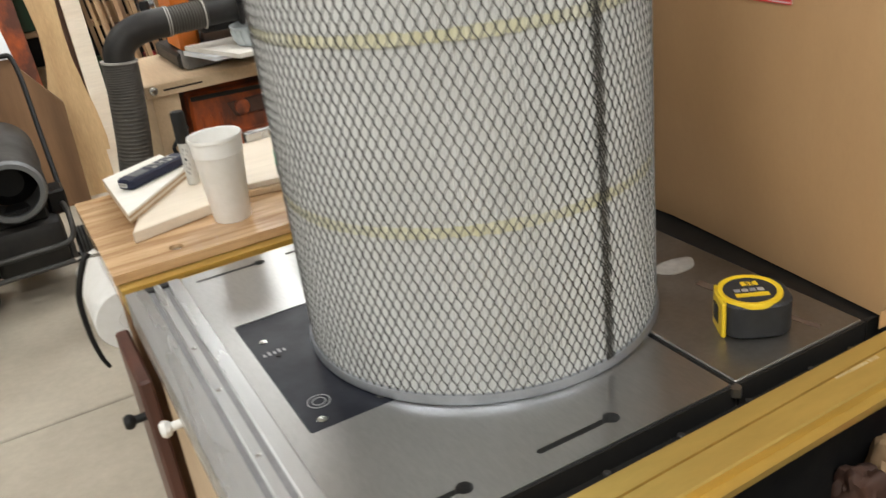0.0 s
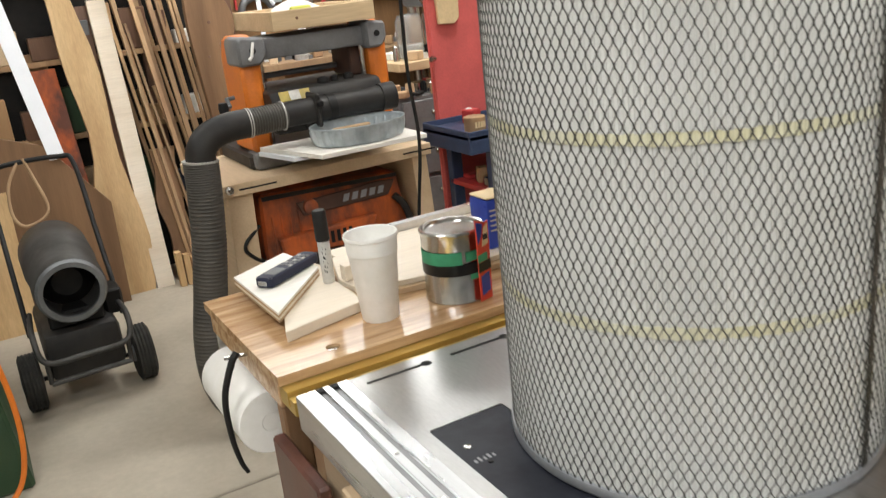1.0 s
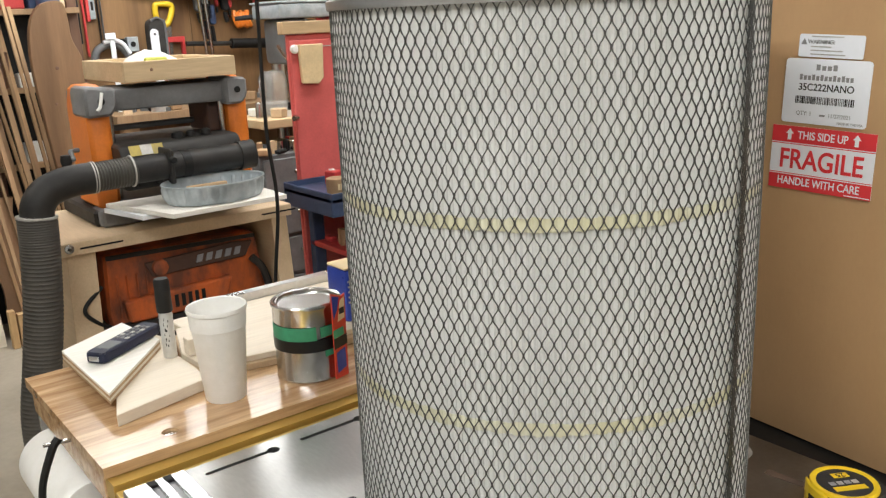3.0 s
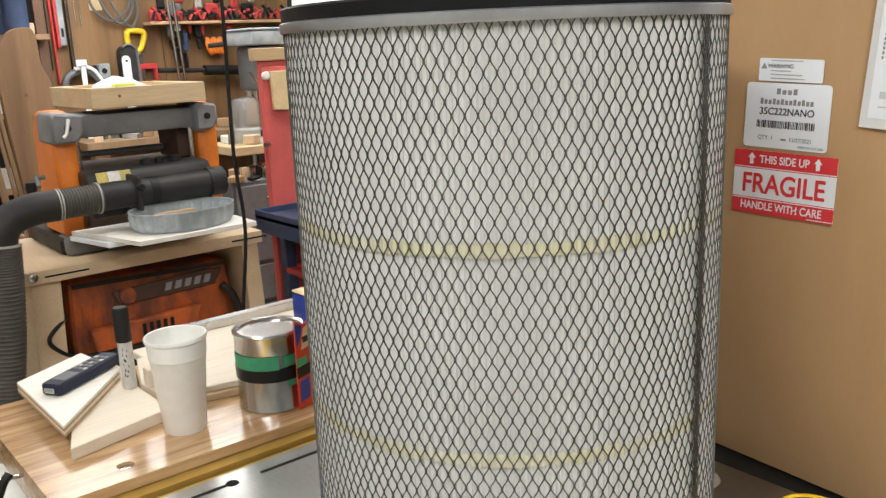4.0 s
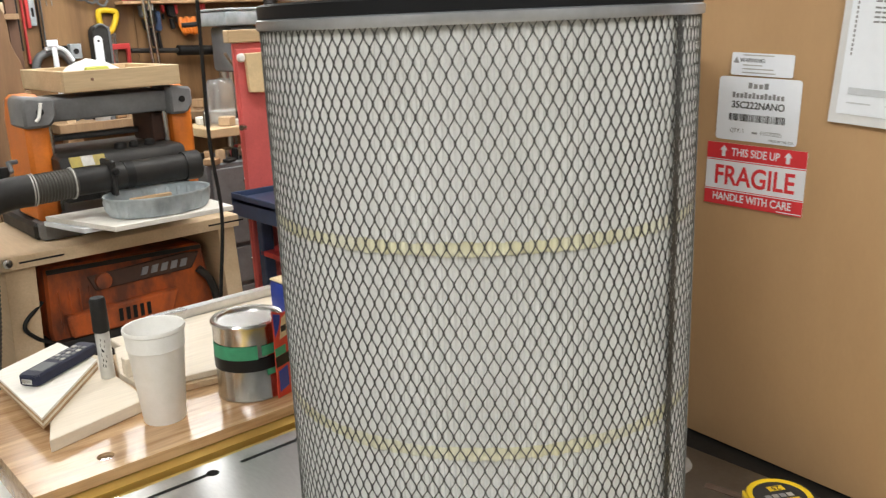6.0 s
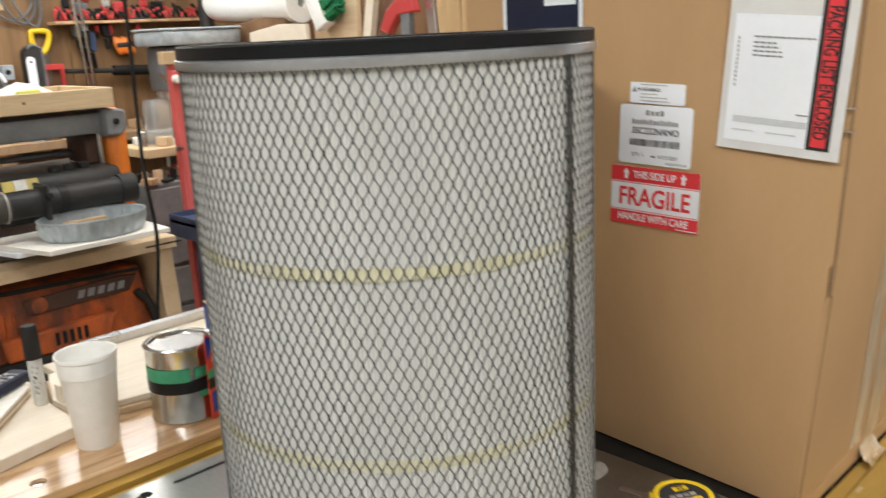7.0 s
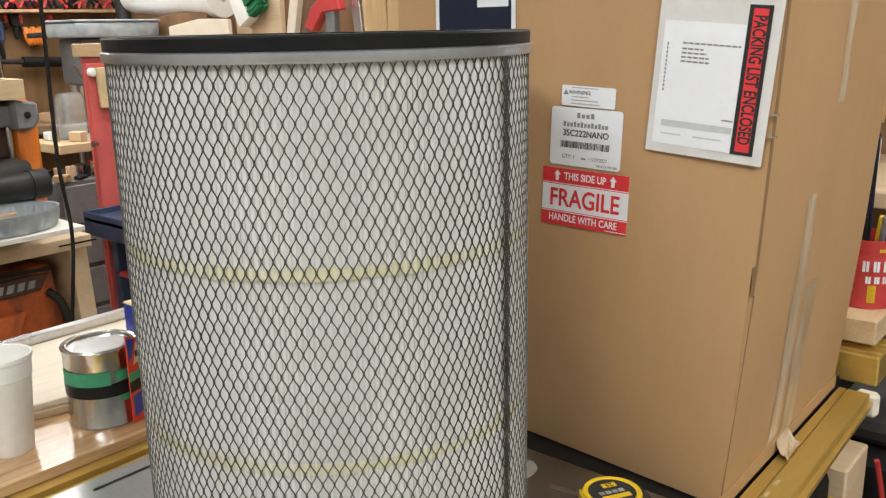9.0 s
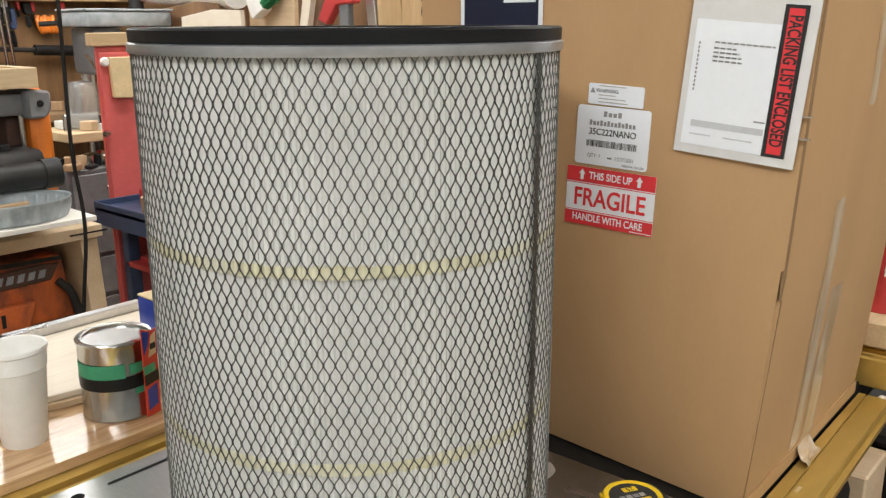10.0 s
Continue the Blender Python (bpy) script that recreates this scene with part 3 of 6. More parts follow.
def fence():
    t = thing("rip_fence", (0.90, 0, TZ), "gold anodised rip fence clamped across the saw", "saw fence")
    part("head", box(0.828, 0.93, -0.366, -0.29, 0.771, 0.822, 0.003), GOLD, t, "gold fence head")
    part("bar", box(0.835, 0.925, -0.289, 0.39, 0.7835, 0.835, 0.003), GOLD, t, "gold fence bar")
    for k in range(4):
        part("groove", box(0.832 + 0.024 * k, 0.836 + 0.024 * k, -0.364, -0.292, 0.8215, 0.828, 0.001), GOLD, t)


fence()


def tool_can():
    s = thing("pine_block", (0.93, -0.32, 0.836), "short pale pine block lying on the fence", "wood block")
    part("block", box(0.837, 1.06, -0.355, -0.25, 0.8365, 0.880, 0.003), PINE_X, s)
    t = thing("tool_can", (0.936, -0.305, 0.88), "red printed coffee can full of pens and tools", "can")
    prof = [(0.0, 0), (0.048, 0), (0.0495, 0.002)] + [(0.049 + 0.0008 * math.sin(i * 1.1), 0.004 + 0.0055 * i) for i in range(20)] + [(0.0505, 0.114), (0.0505, 0.117), (0.0475, 0.117), (0.0475, 0.01), (0, 0.01)]
    part("can_body", lathe(prof, (0.936, -0.305, 0.88), 40), RED_PAINT, t, "", True)
    for k, (a0, a1, z, h, m) in enumerate(((188, 238, 0.065, 0.018, WHITE_PAPER), (195, 236, 0.045, 0.012, WHITE_PAPER), (200, 215, 0.012, 0.03, YELLOW), (215, 240, 0.098, 0.006, YELLOW))):
        bm = bmesh.new()
        for i in range(8):
            if k < 2 and i % 3 == 2:
                continue
            b0, b1 = radians(a0 + (a1 - a0) * i / 8), radians(a0 + (a1 - a0) * (i + 0.8) / 8)
            q = [bm.verts.new((0.936 + r * math.cos(a), -0.305 + r * math.sin(a), 0.88 + zz)) for r, a, zz in ((0.0505, b0, z), (0.0505, b1, z), (0.0505, b1, z + h), (0.0505, b0, z + h))]
            bm.faces.new(q)
        part("print_bar", bm, m, t)
    rnd = random.Random(4)
    cols = [YELLOW, STEEL, BLACK, BLUE_TIN, ORANGE, WHITE_PAPER, RED_PAINT, SHADE_GREY]
    for i in range(12):
        a, r = rnd.uniform(0, 6.28), rnd.uniform(0.005, 0.036)
        x, y = 0.936 + r * math.cos(a), -0.305 + r * math.sin(a)
        h = rnd.uniform(0.125, 0.16)
        solo("pencil", tube([(x, y, 0.892), (x + 0.012 * math.cos(a), y + 0.012 * math.sin(a), 0.88 + h), (x + 0.0125 * math.cos(a), y + 0.0125 * math.sin(a), 0.884 + h)], 0.0045, 8, ribs=[0.0045, 0.0045, 0.002]), cols[i % 8], "pen or tool handle standing in a red can", "pen", "tools in the can")
    bm = box(0.921, 0.925, -0.310, -0.285, 0.892, 1.17, 0.001)
    for k in range(9):
        box(0.9195, 0.9205, -0.301, -0.294, 0.93 + 0.026 * k, 0.936 + 0.026 * k, 0, bm)
    solo("steel_rule", bm, NAVY, "dark blue perforated rule standing in a can", "ruler")


tool_can()


def tape_measure():
    t = thing("tape_measure", (0.201, -0.236, TZ), "yellow and black tape measure lying on its side", "tape measure")
    t.rotation_euler = (0, 0, radians(-30))
    t.scale = (0.93, 0.93, 0.96)

    def shift(bm):
        bmesh.ops.translate(bm, verts=bm.verts, vec=(0.201, -0.236, TZ))
        return bm
    body = rounded(-0.036, 0.045, -0.036, 0.036, 0.026, 8)
    part("body", shift(prism(body, 0.001, 0.043, bev=0.003)), BLACK_RUB, t, "black rubber-covered case", True)
    part("top_ring", shift(lathe([(0.0300, 0.040), (0.0372, 0.040), (0.0372, 0.0445), (0.036, 0.0465), (0.032, 0.0465), (0.0300, 0.0455)], n=48, closed=True)), YELLOW, t, "yellow ring", True)
    part("nose", shift(prism([(-0.0385, -0.026), (-0.0385, 0.008), (-0.037, 0.017), (-0.0335, 0.024), (-0.0310, 0.0245), (-0.032, 0.018), (-0.033, 0.008), (-0.033, 0.0), (-0.033, -0.026)], 0.0005, 0.0445, bev=0.0015)), YELLOW, t, "yellow nose")
    part("mouth", shift(box(-0.0392, -0.0384, -0.012, 0.006, 0.012, 0.034, 0)), BLACK, t)
    disc = part("label_disc", shift(lathe([(0.0, 0.0445), (0.0299, 0.0445), (0.0299, 0.0455), (0.0, 0.0457)], n=40)), BLACK_RUB, t, "black round label", True)
    part("stripe", shift(box(-0.019, 0.019, -0.0165, -0.008, 0.0455, 0.0461, 0)), YELLOW, disc)
    part("stripe", shift(box(-0.006, 0.013, 0.010, 0.0195, 0.0455, 0.0461, 0)), YELLOW, disc)
    lettering("number", "25", 0.011, BLACK_INK, disc, Matrix.Translation((0.0035, 0.0148, 0.0463)) @ Matrix.Rotation(radians(180), 4, "Z"))
    for k in range(4):
        part("print_bar", shift(box(-0.018 + 0.009 * k, -0.011 + 0.009 * k, -0.004, 0.003, 0.0455, 0.046, 0)), STAIN if k % 2 else GREY_INK, disc)


tape_measure()

# ---- the carton ----


def carton():
    CX, CY, CZ = 0.306, -0.329, TZ + 0.0005
    t = thing("cardboard_box", (CX, CY, CZ), "tall brown cardboard carton with shipping labels, standing on the saw", "box")
    t.rotation_euler = (0, 0, radians(2.66))
    W_, H_, SKEW = 0.488, 0.665, 0.030
    ORIGIN[t] = Vector((0, 0, 0))  # parts below are given in the carton's own space

    def tuck(z):
        return max(0.0, 1 - z / 0.30) ** 1.3

    def south(z):
        return 0.006 - 0.066 * z + 0.02 * z * z + 0.006 * tuck(z)
    # walls with a slight bulge; lean and bottom tuck bent to fit the camera's view
    bm = bmesh.new()
    nz, rings = 14, []
    for i in range(nz + 1):
        z = H_ * i / nz
        b = 0.004 * math.sin(math.pi * i / nz)
        loop = []
        for u in np.linspace(0, 1, 9)[:-1]:
            y = south(z) + (W_ - south(z)) * (1 - u)
            loop.append((-b * math.sin(math.pi * u) + (0.010 + 0.13 * min(y, 0.36)) * tuck(z), y, z))
        for u in np.linspace(0, 1, 9)[:-1]:
            loop.append((W_ * u + 0.0115 * tuck(z) * (1 - u), south(z) - SKEW * W_ * u - 0.002 * math.sin(math.pi * u), z))
        for u in np.linspace(0, 1, 5)[:-1]:
            loop.append((W_, south(z) - SKEW * W_ + (W_ - south(z) + SKEW * W_) * u, z))
        for u in np.linspace(0, 1, 5)[:-1]:
            loop.append((W_ * (1 - u), W_, z))
        rings.append([bm.verts.new(p) for p in loop])
    for a, b in zip(rings, rings[1:]):
        for k in range(len(a)):
            bm.faces.new((a[k], a[(k + 1) % len(a)], b[(k + 1) % len(a)], b[k]))
    bm.faces.new(rings[0])
    bm.faces.new(rings[-1])
    part("carton_shell", bm, CARDBOARD, t, "", True)
    # lapped corner, its gap's shade painted as a dark strip, and a bottom flap
    part("corner_gap", prism([(south(H_) - 0.001, H_), (south(0.30) - 0.001, 0.30), (south(0.272) - 0.003, 0.272), (south(0.30) - 0.0042, 0.30), (south(H_) - 0.0042, H_)], 0.0006, 0.0085, "yz"), CARD_DARK, t, "dark strip for the gap's shade along the lapped corner")
    part("corner_crease", prism([(south(0.27) - 0.0005, 0.27), (south(0.01) - 0.0005, 0.01), (south(0.01) - 0.0017, 0.01), (south(0.27) - 0.0017, 0.27)], 0.016, 0.018, "yz"), CARD_DARK, t)
    part("corner_lap", prism([(south(H_) - 0.003, H_), (south(0.31) - 0.003, 0.31), (south(0.305) + 0.003, 0.305), (south(H_) + 0.003, H_)], 0.0, 0.004, "yz"), CARDBOARD, t)
    # flap reaches below the carton to hide the gap from the camera
    bm = bmesh.new()
    drop = [bm.verts.new((W_ * u, south(0) - SKEW * W_ * u - q, z)) for q in (0.0035, 0.0022) for z in (0.012, -0.0085) for u in (0.0, 1.0)]
    for f in ((0, 1, 3, 2), (4, 5, 7, 6), (0, 1, 5, 4), (2, 3, 7, 6), (0, 2, 6, 4), (1, 3, 7, 5)):
        bm.faces.new([drop[k] for k in f])
    part("bottom_flap", bm, CARDBOARD, t, "bottom flap lowered to hide the gap in view")
    # strips of packing tape down the side
    for x0, x1, z0, z1 in ((0.215, 0.262, -0.004, 0.235), (0.165, 0.200, 0.02, 0.36), (0.23, 0.26, 0.47, 0.62)):
        bm = bmesh.new()
        g = [[bm.verts.new((x0 + (x1 - x0) * u + 0.004 * math.sin(9 * w), south(z0 + (z1 - z0) * w) - SKEW * (x0 + (x1 - x0) * u) - 0.0023, z0 + (z1 - z0) * w)) for u in (0, 0.5, 1)] for w in np.linspace(0, 1, 8)]
        for a, b in zip(g, g[1:]):
            for k in range(2):
                bm.faces.new((a[k], a[k + 1], b[k + 1], b[k]))
        part("tape_strip", bm, TAPE_CLEAR, t, "strip of clear packing tape", True)
    bm = bmesh.new()
    g = []
    for i in range(9):
        w = i / 8
        g.append([bm.verts.new((0.205 + 0.058 * u - 0.020 * w, south(0) - SKEW * 0.23 - 0.003 - 0.020 * w + 0.002 * math.sin(7 * u + 5 * w), 0.012 - 0.019 * w ** 0.6 + 0.004 * math.sin(9 * w + 6 * u) * w)) for u in (0, 0.25, 0.5, 0.75, 1.0)])
    for a, b in zip(g, g[1:]):
        for k in range(4):
            bm.faces.new((a[k], a[k + 1], b[k + 1], b[k]))
    part("tape_tail", bm, TAPE_CLEAR, t, "loose crumpled end of tape", True)
    for z in (0.475, 0.452):
        part("staple", box(-0.0058, -0.0035, -0.030, -0.018, z, z + 0.0015, 0), STEEL, t)

    FACE = -0.0048

    def on_face(y0, z0, tilt=0.0, lift=0.0):
        y, z = y0 - 0.0155, z0 + 0.006
        return Matrix(((0, 0, -1, FACE - lift), (-1, 0, 0, y), (0, 1, 0, z), (0, 0, 0, 1))) @ Matrix.Rotation(radians(tilt), 4, "Z")

    def flat(m, x0, x1, y0, y1, th=0.0004, r=0.0):
        bm = prism(rounded(x0, x1, y0, y1, r, 3), 0, th) if r else box(x0, x1, y0, y1, 0, th, 0)
        bmesh.ops.transform(bm, matrix=m, verts=bm.verts)
        return bm

    # red and white handling label
    m = on_face(0.2103, 0.3565, -2.0)
    lab = part("handling_label", flat(m, -0.0588, 0.0588, -0.036, 0.036, r=0.0008), WHITE_PAPER, t, "red and white fragile handling label")
    up = on_face(0.2103, 0.3565, -2.0, 0.0005)
    part("red_band", flat(up, -0.0588, 0.0588, 0.0175, 0.036, 0.0002), RED_INK, lab)
    part("red_band", flat(up, -0.0588, 0.0588, -0.036, -0.0195, 0.0002), RED_INK, lab)
    part("red_line", flat(up, -0.0588, 0.0588, 0.0155, 0.0163, 0.0002), RED_INK, lab)
    part("red_line", flat(up, -0.0588, 0.0588, -0.0183, -0.0175, 0.0002), RED_INK, lab)
    up2 = on_face(0.2103, 0.3565, -2.0, 0.0008)
    lettering("lettering", "FRAGILE", 0.0312, RED_INK, lab, up2 @ Matrix.Translation((0, -0.002, 0)), squeeze=0.83, bold=0.0005)
    lettering("lettering", "THIS SIDE UP", 0.0125, WHITE_PAPER, lab, up2 @ Matrix.Translation((0, 0.0262, 0)), squeeze=0.79, bold=0.0002)
    lettering("lettering", "HANDLE WITH CARE", 0.0125, WHITE_PAPER, lab, up2 @ Matrix.Translation((-0.001, -0.0268, 0)), squeeze=0.79, bold=0.0002)
    for x in (-0.038, 0.038):
        bm = prism([(x - 0.0022, 0.0205), (x + 0.0022, 0.0205), (x + 0.0022, 0.0275), (x + 0.0045, 0.0275), (x, 0.0335), (x - 0.0045, 0.0275), (x - 0.0022, 0.0275)], 0, 0.0002)
        bmesh.ops.transform(bm, matrix=up2, verts=bm.verts)
        part("arrow", bm, WHITE_PAPER, lab)
    part("small_print", flat(up2, 0.030, 0.058, -0.0345, -0.0335, 0.0001), WHITE_PAPER, lab)
    # white product label
    m = on_face(0.2100, 0.4322, -2.2)
    lab = part("product_label", flat(m, -0.0478, 0.0478, -0.0357, 0.0352, r=0.004), WHITE_PAPER, t, "white printed product label with a bar code")
    up = on_face(0.2100, 0.4322, -2.2, 0.0006)
    # two lines of a maker's name as plain strokes, then the part number
    for y, w, n in ((0.0262, 0.0125, 4), (0.0152, 0.0305, 13)):
        for k in range(n):
            a = -w + 2 * w * k / n
            tall = 0.0040 if k % 5 in (0, 3) else 0.0026
            part("print_bar", flat(up, a, a + 2 * w / n * 0.70, y - 0.0030, y + tall - 0.0008, 0.0002), GREY_INK, lab)
    lettering("lettering", "35C222NANO", 0.0108, BLACK_INK, lab, up @ Matrix.Translation((0, 0.0042, 0)), squeeze=0.92, bold=0.0001)
    rnd = random.Random(8)
    x = -0.033
    while x < 0.033:
        w = rnd.choice((0.0006, 0.001, 0.0016))
        part("code_bar", flat(up, x, x + w, -0.0135, -0.0055, 0.0002), BLACK_INK, lab)
        x += w + rnd.choice((0.0006, 0.0009, 0.0013))
    lettering("lettering", "QTY: 1", 0.0065, GREY_INK, lab, up @ Matrix.Translation((-0.022, -0.0245, 0)), squeeze=0.9)
    lettering("lettering", "11/27/2021", 0.0062, GREY_INK, lab, up @ Matrix.Translation((0.018, -0.0252, 0)), squeeze=0.9)
    part("print_bar", flat(up, -0.004, 0.002, -0.0265, -0.0245, 0.0002), GREY_INK, lab)
    lettering("lettering", "MADE IN THE USA", 0.0038, GREY_INK, lab, up @ Matrix.Translation((0.030, -0.0322, 0)), squeeze=0.9)
    # small warning label
    m = on_face(0.2074, 0.4812, -2.6)
    lab = part("warning_label", flat(m, -0.0358, 0.0358, -0.0122, 0.0122, r=0.002), WHITE_PAPER, t, "small white warning label")
    up = on_face(0.2074, 0.4812, -2.6, 0.0006)
    lettering("lettering", "WARNING:", 0.0062, BLACK_INK, lab, up @ Matrix.Translation((-0.011, 0.004, 0)), squeeze=0.95)
    tri = prism([(-0.0335, 0.001), (-0.0265, 0.001), (-0.030, 0.0075)], 0, 0.0002)
    bmesh.ops.transform(tri, matrix=up, verts=tri.verts)
    part("triangle", tri, GREY_INK, lab)
    for y, w in ((0.0098, 0.022), (-0.001, 0.014), (-0.005, 0.022), (-0.009, 0.024)):
        part("print_bar", flat(up, -0.022, -0.022 + w * 1.6, y - 0.0006, y + 0.0006, 0.0002), STAIN, lab)
    # packing-list pouch
    m = on_face(0.0588, 0.5112, -4.5, 0.001)
    lab = part("document_pouch", flat(m, -0.0662, 0.0662, -0.092, 0.092, 0.0008, r=0.001), POUCH, t, "clear plastic packing-list pouch")
    up = on_face(0.0588, 0.5112, -4.5, 0.0021)
    part("document", flat(up, -0.0590, 0.040, -0.082, 0.0525, 0.0003), WHITE_PAPER, lab, "white folded document")
    up2 = on_face(0.0588, 0.5112, -4.5, 0.0027)
    part("black_strip", flat(up2, 0.0315, 0.0558, -0.0824, 0.073, 0.0003), BLACK_INK, lab, "black strip")
    up3 = on_face(0.0588, 0.5112, -4.5, 0.0032)
    part("red_strip", flat(up3, 0.0362, 0.0515, -0.079, 0.0695, 0.0002), RED_INK, lab, "red strip")
    lettering("lettering", "PACKING LIST ENCLOSED", 0.0185, BLACK_INK, lab, on_face(0.0588, 0.5112, -4.5, 0.0036) @ Matrix.Translation((0.0438, -0.004, 0)) @ Matrix.Rotation(radians(-90), 4, "Z"), squeeze=0.62, bold=0.0004)
    for y, x0, x1 in ((0.0295, -0.036, 0.028), (0.0235, -0.036, -0.012), (0.019, -0.036, -0.008), (0.0145, -0.036, -0.005), (0.010, -0.036, -0.004)):
        x, k = x0, 0
        while x < x1:
            part("print_bar", flat(up2, x, min(x1, x + 0.0055), y - 0.0009, y + 0.0009, 0.0002), GREY_INK, lab)
            x += 0.0068
    for k in range(12):
        part("print_bar", flat(up2, -0.0535, -0.0518, 0.026 - 0.0045 * k, 0.029 - 0.0045 * k, 0.0002), GREY_INK, lab)
    part("grey_box", flat(up2, -0.050, 0.030, -0.062, -0.055, 0.0002), PALE_INK, lab)
    part("grey_box", flat(up2, -0.050, -0.026, -0.071, -0.0695, 0.0002), PALE_INK, lab)
    part("grey_box", flat(up2, -0.012, 0.020, -0.071, -0.0695, 0.0002), PALE_INK, lab)
    part("print_bar", flat(up2, 0.018, 0.030, -0.049, -0.0475, 0.0002), GREY_INK, lab)
    # courier label near the far edge
    m = on_face(0.372, 0.61, 0)
    lab = part("courier_label", flat(m, -0.062, 0.062, -0.075, 0.055, r=0.001), WHITE_PAPER, t, "white and navy courier label")
    up = on_face(0.372, 0.61, 0, 0.0006)
    part("navy_block", flat(up, -0.056, 0.056, -0.052, 0.05, 0.0002), NAVY, lab)
    up2 = on_face(0.372, 0.61, 0, 0.0009)
    part("white_block", flat(up2, 0.005, 0.052, -0.022, 0.045, 0.0002), WHITE_PAPER, lab)
    for k in range(11):
        part("print_bar", flat(up, -0.056 + 0.0102 * k, -0.0485 + 0.0102 * k, -0.0615, -0.0575, 0.0002), GREY_INK, lab)
    part("navy_block", flat(up, -0.052, 0.052, -0.073, -0.0645, 0.0002), NAVY, lab)


carton()

# ---- the outfeed bench and what lies on it ----
OZ = 0.793


def outfeed_bench():
    t = thing("outfeed_bench", (0.3, 0.6, 0), "varnished oak outfeed bench behind the saw", "bench")
    hole = arc(-0.274, 0.444, 0.0112, 0, 360, 20)[:-1]
    top = part("benchtop", holed_plate([(-0.376, 0.403), (1.0, 0.399), (1.0, 0.785), (-0.379, 0.785)], [hole], OZ - 0.015, OZ), OAK, t, "glossy varnished oak board")
    part("dog_hole_plug", lathe([(0.0105, OZ - 0.012), (0.0105, OZ - 0.004), (0, OZ - 0.0035)], (-0.274, 0.444, 0), 20), STEEL, top)
    part("side_apron", box(-0.374, -0.356, 0.416, 0.775, OZ - 0.055, OZ - 0.0155, 0.002), OAK, t, "oak apron under the top")
    part("end_panel", box(-0.295, -0.275, 0.42, 0.77, 0.05, OZ - 0.016, 0.002), SLAB, t, "brown wooden end panel")
    part("corner_post", box(-0.372, -0.336, 0.418, 0.446, 0.0, OZ - 0.056, 0.003), SLAB, t, "brown corner post")
    part("back_board", box(-0.10, 1.0, 0.79, 0.90, OZ - 0.02, OZ - 0.004, 0.002), PLY_PALE, t)
    part("edge_strip", box(-0.02, 1.0, 0.902, 0.925, OZ - 0.02, OZ + 0.012, 0.001), ALU, t, "aluminium edge strip")
    for x, y in ((-0.25, 0.75), (0.95, 0.45), (0.95, 0.75)):
        part("leg", box(x - 0.02, x + 0.02, y - 0.02, y + 0.02, 0, OZ - 0.016, 0.002), SLAB, t)
    part("hanger_nail", tube([(-0.374, 0.545, 0.778), (-0.412, 0.545, 0.782)], 0.003, 8), STEEL, t)
    strap = smooth_line([(-0.392, 0.545, 0.786), (-0.404, 0.542, 0.772), (-0.424, 0.540, 0.72), (-0.426, 0.537, 0.655), (-0.420, 0.534, 0.61), (-0.413, 0.532, 0.590)])
    part("strap", tube(strap, 0.0055, 8, ribs=[0.0062 - 0.003 * i / len(strap) for i in range(len(strap))]), BLACK, t, "black strap hanging from a nail")
    r = thing("paper_roll", (-0.40, 0.60, 0.62), "white paper roll hung under the bench end", "paper roll")
    m = Matrix.Rotation(radians(90), 4, "X")
    part("roll", lathe([(0.016, 0.11), (0.052, 0.11), (0.054, 0.107), (0.054, -0.107), (0.052, -0.11), (0.016, -0.11)], (-0.362, 0.640, 0.662), 40, m=m, closed=True), FOAM, r, "", True)
    part("core", tube([(-0.362, 0.5305, 0.662), (-0.362, 0.775, 0.662)], 0.0155, 16), FOAM, r)
    part("bracket", box(-0.37, -0.33, 0.7765, 0.782, 0.65, 0.735, 0.001), STEEL, r)


outfeed_bench()


# the bench things are laid out at BZ, then scaled about the camera's eye onto the bench
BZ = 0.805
EYE_SCALE = Matrix.Translation((0.0145, 0.0152, OZ - BZ * 1.0238)) @ Matrix.Scale(1.0238, 4)
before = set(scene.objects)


def loose_boards():
    b = solo("plywood_board", prism([(-0.330, 0.478), (-0.19, 0.512), (-0.1845, 0.56), (-0.1855, 0.63), (-0.165, 0.70), (-0.18, 0.76), (-0.245, 0.745)], BZ + 0.0005, BZ + 0.018, bev=0.001), PLY_PALE, "pale plywood offcut lying on the bench", "board", "offcuts on the bench")
    t = thing("plywood_offcut", (-0.26, 0.66, BZ + 0.0185), "white-faced plywood offcut with layered edges", "board", "offcuts on the bench")
    for k in range(4):
        part("ply_layer", prism([(-0.329, 0.735), (-0.325, 0.517), (-0.196, 0.675), (-0.215, 0.80)], BZ + 0.0187 + 0.0042 * k, BZ + 0.0225 + 0.0042 * k), (PLY_EDGE, PLY_PALE, PLY_EDGE, WHITE_PLY)[k], t)
    t = thing("plywood_sheet", (0.0, 0.66, BZ), "thin plywood sheets stacked on the bench", "board", "offcuts on the bench")
    part("sheet", prism([(-0.182, 0.625), (-0.178, 0.547), (-0.034, 0.5175), (0.33, 0.52), (0.33, 0.74), (-0.15, 0.74)], BZ + 0.0005, BZ + 0.011, bev=0.001), PLY, t)
    part("sheet", prism([(-0.181, 0.627), (-0.175, 0.553), (-0.03, 0.526), (0.35, 0.54), (0.35, 0.742), (-0.145, 0.742)], BZ + 0.0115, BZ + 0.021, bev=0.001), PLY_PALE, t)
    solo("wood_block", box(-0.178, -0.150, 0.60, 0.62, BZ + 0.0215, BZ + 0.049, 0.001), PLY_PALE, "small pale wooden block standing behind a cup", "wood block")


loose_boards()


